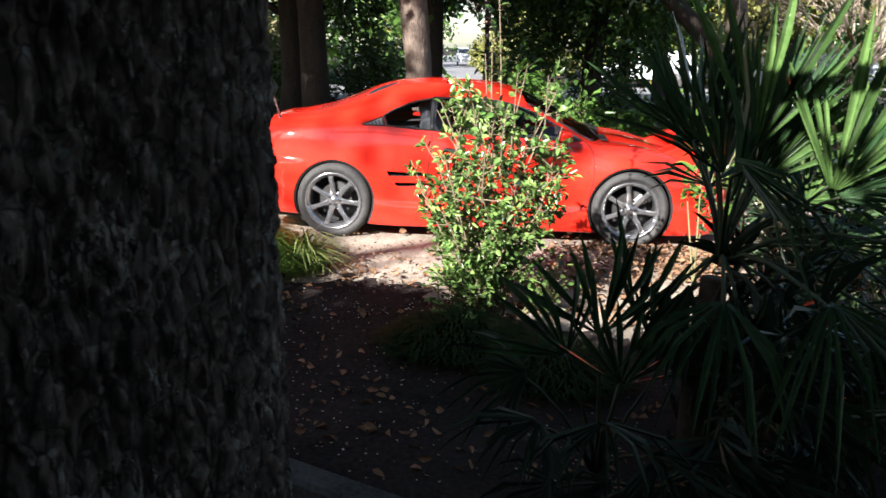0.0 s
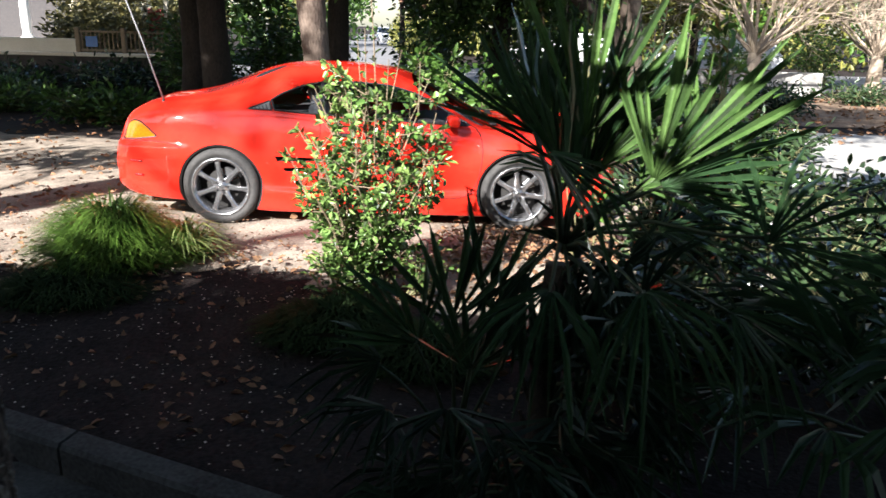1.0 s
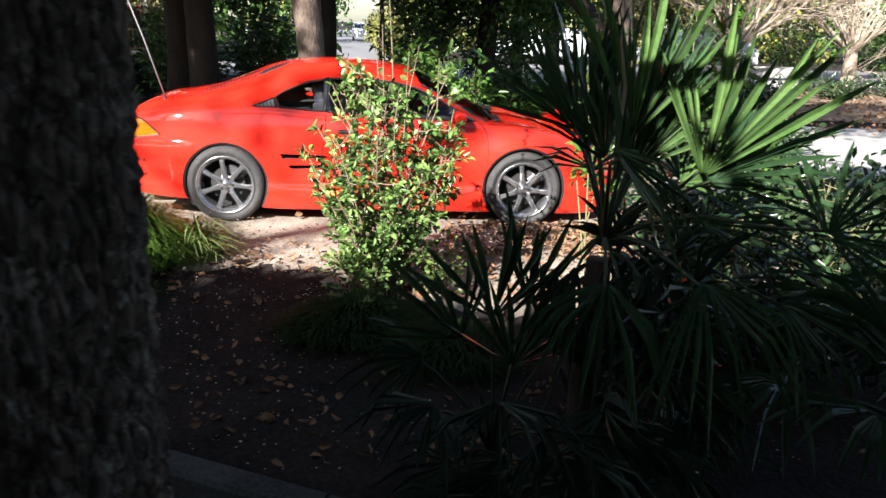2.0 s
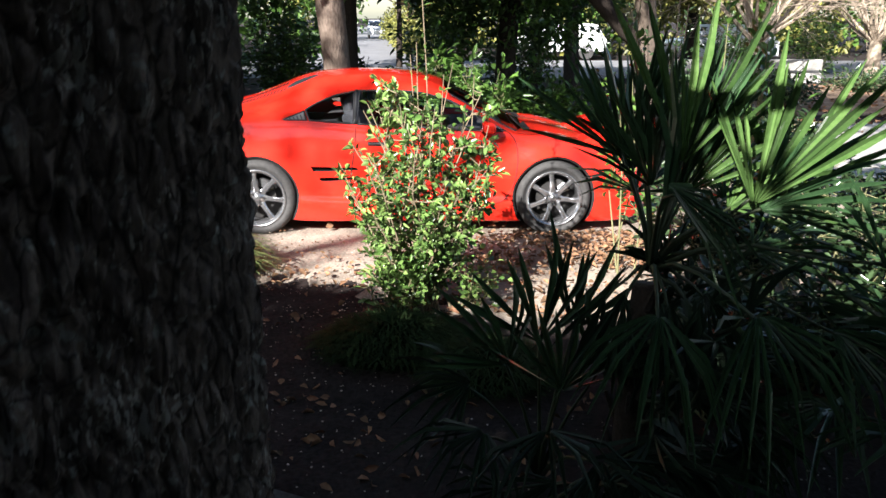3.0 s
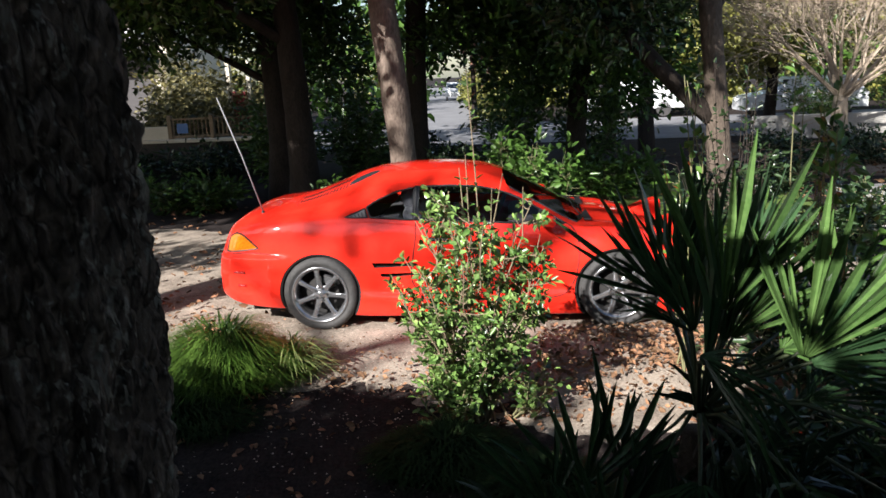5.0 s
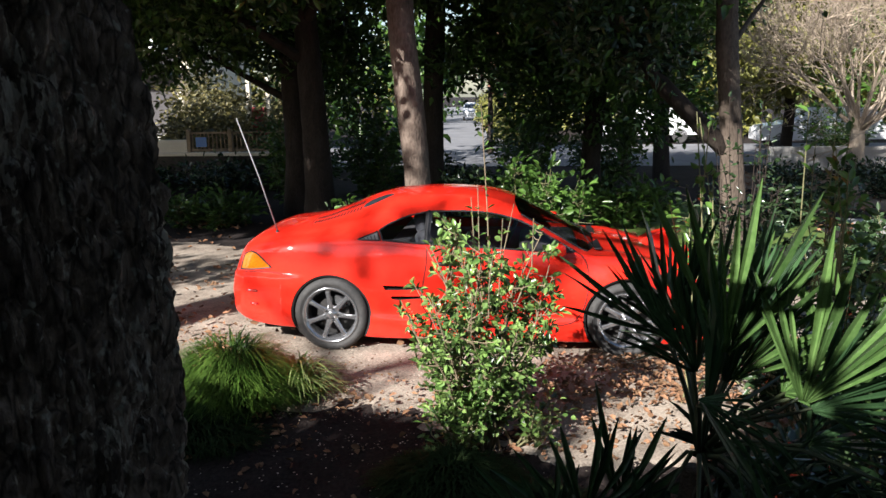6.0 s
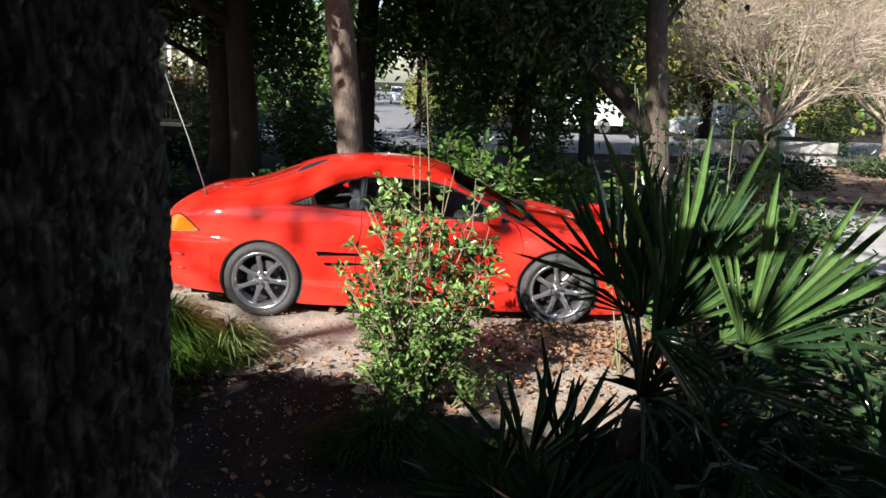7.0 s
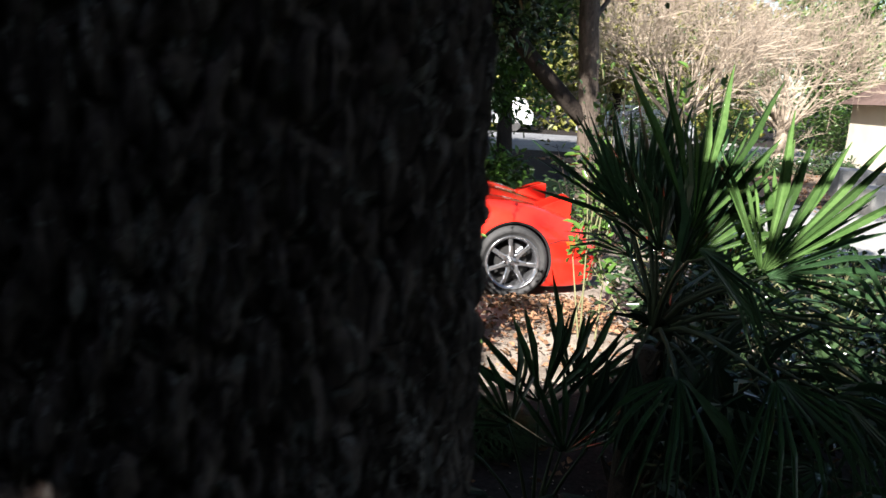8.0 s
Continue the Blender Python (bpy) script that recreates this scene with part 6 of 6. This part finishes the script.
# ---- the far side: garden wall, houses, street ----
wall = root("garden_wall", "low shaded garden wall with pale coping and brown railing", "wall", (-9.4, 17, 0))
part("masonry", box_bm(-4.8, 4.4, -.12, .12, -.1, .80, .01), WALLSTONE, wall)
part("coping", box_bm(-4.85, 4.45, -.17, .17, .80, .875, .012), CREAM, wall)
part("parapet", box_bm(-4.8, 1.98, .02, .12, .875, 1.16, .01), CREAM, wall, "sunlit cream parapet")
for i in range(24):
    x = 2.14 + i * .095
    if 8 < i < 11:
        continue
    part("baluster", box_bm(x - .012, x + .012, -.012, .012, .875, 1.32), BRONZE, wall)
for z in (.93, 1.32):
    part("rail", box_bm(2.0, 4.4, -.02, .02, z - .02, z + .02), BRONZE, wall)
for x in (2.05, 3.04, 4.35):
    part("post", box_bm(x - .05, x + .05, -.05, .05, .875, 1.4, .01), BRONZE, wall)
part("notice_plate", box_bm(2.22, 2.48, -.04, -.025, 1.0, 1.22, .004), BLUESIGN, wall, "small blue enamel plate")

house = root("porch_house", "cream rendered house with white columns, its porch shade a flat dark panel", "house", (-15.0, 26, 0))
part("wall", box_bm(-6, 3.7, .0, 6, -.1, 5.2), CREAM, house)
# a flat dark panel stands in for the shaded depth of the porch
part("porch_shade_panel", box_bm(-4.5, 3.2, -.03, .02, .7, 3.6), CABIN, house)
part("porch_floor", box_bm(-5.5, 3.6, -1.8, 0, -.1, .85, .02), CREAM, house)
part("roof", box_bm(-6.5, 4.2, -2.2, 6.5, 5.0, 5.4, .05), ROOFTILE, house)
for x in (-3.0, -.2, 2.6):
    v, f = join([lathe([(0, .85), (.22, .85), (.22, .98), (.16, 1.02), (.12, 1.12), (.15, 1.5), (.13, 2.8), (.12, 3.4), (.18, 3.5), (.22, 3.62), (0, 3.62)], 20)])
    v = [(a[0] + x, -1.5 + a[2], a[1]) for a in v]
    link_mesh("column", v, f, WHITE, house, True)
part("balcony_beam", box_bm(-5.5, 3.6, -1.8, -1.2, 3.6, 4.0, .02), WHITE, house)

red_gate = root("red_banner", "dark red panel on pale posts beyond the wall", "panel", (-6.5, 19.4, 0))
part("panel", box_bm(-.19, .19, -.03, .03, 1.15, 1.85, .01), REDPAINT, red_gate)
for x in (-.26, .26):
    part("post", box_bm(x - .05, x + .05, -.05, .05, -.1, 2.6, .01), CREAM, red_gate)
for x, y, h, s in ((-7.0, 19.4, 2.9, 81), (-7.9, 18.6, 2.2, 83), (-5.6, 19.5, 2.4, 84), (-8.3, 20.6, 3.2, 82), (-9.6, 22.5, 3.4, 85), (-6.4, 21.4, 3.3, 86)):
    shrub("garden_bush", "sunlit yellow-green bush behind the garden wall", (x, y, 0), 28, h, 2.1, 1900, (.15, .085), OLIVELEAF, STEM, s, .15, group="bushes behind the wall")


def parked_car(name, label, at, rz, length=4.2, width=1.7, height=1.45, mat=None, van=False):
    c = root(name, label, "car", at, rz)
    hl, hw = length / 2, width / 2
    prof = [(-hl, .35), (-hl, .85), (-hl + .12, .95), (-hl + .35, height - .06), (-hl + .6, height), (.1 * length, height), (.1 * length + .75, .95), (hl - .15, .82), (hl, .65), (hl, .32)]
    if van:
        prof = [(-hl, .35), (-hl, height - .1), (-hl + .1, height), (.28 * length, height), (.28 * length + .5, 1.05), (hl - .1, .95), (hl, .75), (hl, .32)]
    bm = bmesh.new()
    rings = []
    for v, sc in ((-hw, .93), (-hw + .08, 1.0), (hw - .08, 1.0), (hw, .93)):
        rings.append([bm.verts.new((x * (1 if z < .9 else sc), v * (1 if z < 1.0 else .86), z)) for x, z in prof])
    for a, b in zip(rings[:-1], rings[1:]):
        for i in range(len(prof)):
            j = (i + 1) % len(prof)
            bm.faces.new((a[i], a[j], b[j], b[i]))
    bm.faces.new(rings[0])
    bm.faces.new(rings[-1][::-1])
    bmesh.ops.recalc_face_normals(bm, faces=bm.faces)
    part("body", bm, mat or CARWHITE, c)
    top = height - .08
    for sg in (-1, 1):
        part("side_window", box_bm(-hl + .5, .1 * length + .35, min(sg * hw * .86, sg * (hw * .86 + .02)), max(sg * hw * .86, sg * (hw * .86 + .02)), .98, top, .005), DARKGLASS, c)
        for x in (-hl + .8, hl - .75):
            v, f = lathe([(0, -.09), (.2, -.09), (.3, -.08), (.31, 0), (.3, .08), (0, .08)], 20)
            w = link_mesh("wheel", [(p[0] + x, p[1] + sg * (hw - .08), p[2] + .31) for p in v], f, RUBBER, c)
        part("headlamp", box_bm(hl - .04, hl + .012, sg * hw * .62 - .16, sg * hw * .62 + .16, .62, .76, .005), WHITELENS, c)
        part("tail_lamp", box_bm(-hl - .012, -hl + .02, sg * hw * .75 - .1, sg * hw * .75 + .1, .7, .86, .005), LAMPRED, c)
    u0 = .1 * length + (.12 if not van else .34 * length - .1 * length)
    v = [(.1 * length + .06, -hw * .76, top), (.1 * length + .06, hw * .76, top), (.1 * length + .68, hw * .8, 1.0), (.1 * length + .68, -hw * .8, 1.0)]
    if van:
        v = [(.28 * length + .06, -hw * .76, top), (.28 * length + .06, hw * .76, top), (.28 * length + .5, hw * .8, 1.1), (.28 * length + .5, -hw * .8, 1.1)]
    v = [(a + .025, b, d + .012) for a, b, d in v]
    link_mesh("windscreen", v + [(a - .03, b, d - .03) for a, b, d in v], [(0, 1, 2, 3), (0, 4, 5, 1), (2, 6, 7, 3), (1, 5, 6, 2), (0, 3, 7, 4)], DARKGLASS, c)
    part("rear_window", box_bm(-hl + .16, -hl + .2, -hw * .7, hw * .7, 1.0, top - .05), DARKGLASS, c)
    return c


parked_car("far_car", "small white car down the side street", (-4.3, 66, .02), -85, mat=CARWHITE)
parked_car("far_car", "white car parked along the street", (5.4, 33.5, .02), 175)
parked_car("far_car", "white car parked along the street", (10.8, 29.4, .02), 178)

# A larger, farther house, built small and near to fit the camera's view.
shed = root("gabled_house", "pale gabled house with a dark brown tiled roof, built small to fit the view", "shed", (15.4, 18.6, 0), -12)
part("wall", box_bm(-2.0, 2.0, -1.4, 1.4, -.1, 2.0, .01), CREAM, shed)
bm = bmesh.new()
pts = [bm.verts.new(p) for p in ((-2.3, -1.7, 1.95), (2.3, -1.7, 1.95), (2.3, 1.7, 1.95), (-2.3, 1.7, 1.95), (-.2, -1.7, 3.2), (-.2, 1.7, 3.2))]
for q in ((0, 4, 5, 3), (1, 2, 5, 4), (0, 1, 4), (3, 5, 2), (3, 2, 1, 0)):
    bm.faces.new([pts[i] for i in q])
bmesh.ops.recalc_face_normals(bm, faces=bm.faces)
part("roof", bm, ROOFTILE, shed)
win = part("window", box_bm(.2, 1.1, -1.45, -1.39, .8, 1.6, .01), WHITE, shed)
part("pane", box_bm(.27, 1.03, -1.465, -1.452, .87, 1.53), DARKGLASS, win)

for i, (x, y, w, h) in enumerate(((9.6, 13.9, .66, .62), (8.9, 12.2, .8, .45), (10.8, 14.8, .7, .5))):
    b = part("stone_block", box_bm(-w / 2, w / 2, -w / 2, w / 2, -.02, h, .03), CONCRETE)
    b.matrix_world = pose(x, y, .02, 0, 0, 25 * i - 20)
    tagged(b, "rough grey concrete block at the edge of the yard", "block", "yard blocks")
low_wall = tagged(part("low_wall", box_bm(6.8, 10.9, 21.2, 21.45, -.02, .62, .02), CONCRETE), "long low grey concrete wall before the street", "wall")

for i, (x, y, h, w, n) in enumerate(((-2.6, 14.6, 2.6, 1.3, 1500), (-3.9, 14.2, 2.0, 1.6, 1500), (-.35, 12.6, 1.2, 1.0, 700), (-4.6, 16.2, 1.9, 2.2, 1800), (-2.7, 16.6, 1.7, 1.9, 1500), (.4, 16.4, 2.3, 1.9, 1800), (2.0, 17.2, 1.9, 1.9, 1500),
                                   (4.6, 12.6, .55, 1.4, 600), (5.6, 14.6, .5, 1.6, 600), (4.9, 9.8, .6, 1.3, 600), (7.4, 15.6, .6, 1.6, 600), (3.6, 8.2, .6, 1.3, 700), (6.2, 17.6, .5, 1.8, 700), (-1.15, 15.2, 1.0, 1.1, 1000), (-.8, 12.9, .85, .8, 700), (-12.2, 16.3, .8, 2.0, 1200), (-10.2, 16.2, .8, 2.0, 1200), (-8.2, 16.2, .75, 2.0, 1200), (-6.3, 16.3, .8, 2.0, 1200), (8.3, 18.4, .5, 2.0, 900), (10.6, 18.6, .45, 2.0, 700), (12.6, 19.4, .45, 2.0, 700), (12.2, 24.0, 2.6, 3.0, 1800), (15.2, 23.6, 2.4, 3.2, 1800), (18.6, 24.2, 2.6, 3.4, 1800), (9.2, 23.4, 1.9, 2.4, 1500))):
    shrub("shade_bush", "dark leafy bush under the trees", (x, y, 0), 20, h, w, n, (.12, .055), LEAF if h > 1.5 else GLOSSLEAF, STEM, 120 + i, .05, group="bushes under the trees")

# lawn and litter
lawn = patch("lawn", [(1.6, 11), (4.6, 10.6), (5.2, 14.6), (1.8, 14.8)], 0.012, LAWN, "patch of green lawn under the trees", "lawn", .2, .4)
verge = patch("verge", [(5.4, 14), (16, 13), (16, 20.5), (5, 20.5)], 0.014, DRYBANK, "dry brown verge with leaf litter", "verge", .2, .6)

far_woods = tagged(new("far_woods"), "far belt of mixed green trees beyond the street", "trees", kind="stuff")
rng = np.random.default_rng(91)
for mat, seed, xs in ((LEAF, 92, [(-34, 44), (-26, 48), (-19, 42), (-13, 52), (-8, 62), (7, 50), (14, 60), (5.5, 37), (13, 38), (19, 46), (-3.5, 24), (-9.5, 80), (3, 75), (22, 36), (28, 40), (34, 46), (26, 52)]), (YELLOWLEAF, 93, [(-30, 40), (-15, 38), (3.2, 46), (9, 37), (17, 40), (1, 90), (-16, 90), (21, 50), (30, 36)])):
    blobs = [(x + rng.normal() * .8, y, z, 3.2 * rng.uniform(.8, 1.2), 2.4, 2.2) for x, y in xs for z in (1.8, 4.2, 6.6)]
    crown(far_woods, blobs, 22000, .42, .26, mat, seed, "foliage")
side_hedge = root("side_hedge", "clipped yellow-green hedge along the side street", "hedge", (0, 0, 0))
crown(side_hedge, [(-.2 - .084 * (y - 31), y, .9, .8, 2.4, 1.0) for y in range(33, 70, 4)], 6000, .2, .12, YELLOWLEAF, 95, "leaves")


# ---- loose litter: counted as stuff ----
def scatter(name, label, category, count, region, kind_of, mat, seed, size):
    rng = np.random.default_rng(seed)
    x = rng.uniform(region[0], region[1], count)
    y = rng.uniform(region[2], region[3], count)
    keep = np.array([noise.noise((a * .9, b * .9, seed)) + rng.uniform(-.25, .5) > 0 and b > kerb_y(a) + .1 for a, b in zip(x, y)])
    x, y = x[keep], y[keep]
    z = np.array([ground_z(a, b) for a, b in zip(x, y)]) + np.where(y > 4.6, .036, .006)
    n = len(x)
    if kind_of == "leaf":
        ang = rng.uniform(0, 2 * math.pi, n)
        ax = np.stack([np.cos(ang), np.sin(ang), rng.normal(size=n) * .25], 1)
        v, f = leaf_cloud(np.stack([x, y, z + .012], 1), ax, size, size * .55, rng, fold=.3)
    else:
        s = size * rng.uniform(.35, 1.2, n)
        oct_v = np.array([(1, 0, 0), (0, 1, 0), (-1, 0, 0), (0, -1, 0), (0, 0, .7), (.7, .7, .2), (-.7, .7, .2), (-.7, -.7, .2), (.7, -.7, .2)], float)
        j = 1 + rng.uniform(-.3, .3, (n, 9, 1))
        v = (np.stack([x, y, z - .004], 1)[:, None] + oct_v[None] * j * s[:, None, None]).reshape(-1, 3)
        tri = np.array([(0, 5, 4), (5, 1, 4), (1, 6, 4), (6, 2, 4), (2, 7, 4), (7, 3, 4), (3, 8, 4), (8, 0, 4)])
        f = (np.arange(n)[:, None, None] * 9 + tri[None]).reshape(-1, 3)
    return tagged(np_mesh(name, v, f, mat), label, category, kind="stuff")


scatter("dry_leaves", "scattered dry brown fallen leaves", "fallen leaves", 1100, (-3.5, 2.6, 2.7, 5.4), "leaf", DEADLEAF, 101, .055)
scatter("dry_leaves", "drifts of dry brown leaves under the trees", "fallen leaves", 1500, (-7, 3, 6.0, 12.5), "leaf", DEADLEAF, 102, .075)
scatter("dry_leaves", "dry brown leaves along the edge of the drive", "fallen leaves", 620, (-2.4, 1.4, 4.3, 5.05), "leaf", DEADLEAF, 105, .05)
scatter("dry_leaves", "drift of dry brown leaves before the front wheel", "fallen leaves", 900, (.55, 1.9, 5.05, 5.95), "leaf", DEADLEAF, 109, .055)
scatter("dry_leaves", "dry brown leaves on the drive behind the car", "fallen leaves", 500, (-5.5, -2.0, 6.0, 9.5), "leaf", DEADLEAF, 110, .06)
rng = np.random.default_rng(112)
n = 46
q = np.stack([-1.72 + rng.normal(size=n) * .09, 4.90 + rng.normal(size=n) * .07, .31 + rng.uniform(-.03, .04, n)], 1)
v, f = leaf_cloud(q, rng.normal(size=(n, 3)) * np.array([1, 1, .4]), .06, .035, rng)
tagged(np_mesh("dry_leaves", v, f, DEADLEAF), "dry brown leaves caught on top of the grass mound", "fallen leaves", kind="stuff")
scatter("leaf_chips", "small brown leaf chips and twigs on the gravel", "leaf litter", 1600, (-4.2, 2.2, 4.5, 6.2), "leaf", DEADLEAF, 107, .026)
rng = np.random.default_rng(106)
pts = np.stack([-1.78 + rng.normal(size=16) * .12, 4.98 + rng.normal(size=16) * .08, .40 + rng.normal(size=16) * .02], 1)
v, f = leaf_cloud(pts, rng.normal(size=(16, 3)) * np.array([1, 1, .2]), .055, .03, rng)
tagged(np_mesh("dry_leaves", v, f, DEADLEAF), "dry brown leaves caught on the grass mound", "fallen leaves", kind="stuff")
scatter("dry_leaves", "dry brown leaves on the earth beyond the trees", "fallen leaves", 1500, (4.5, 12, 11.5, 20), "leaf", DEADLEAF, 111, .10)
scatter("pebbles", "small pale stones in the gravel", "stones", 3600, (-4.5, 2.6, 4.3, 7.0), "stone", PEBBLE, 103, .0065)
scatter("pebbles", "small stones and bark chips in the soil", "stones", 1500, (-2.5, 2.0, 2.7, 4.8), "stone", PEBBLE, 104, .006)
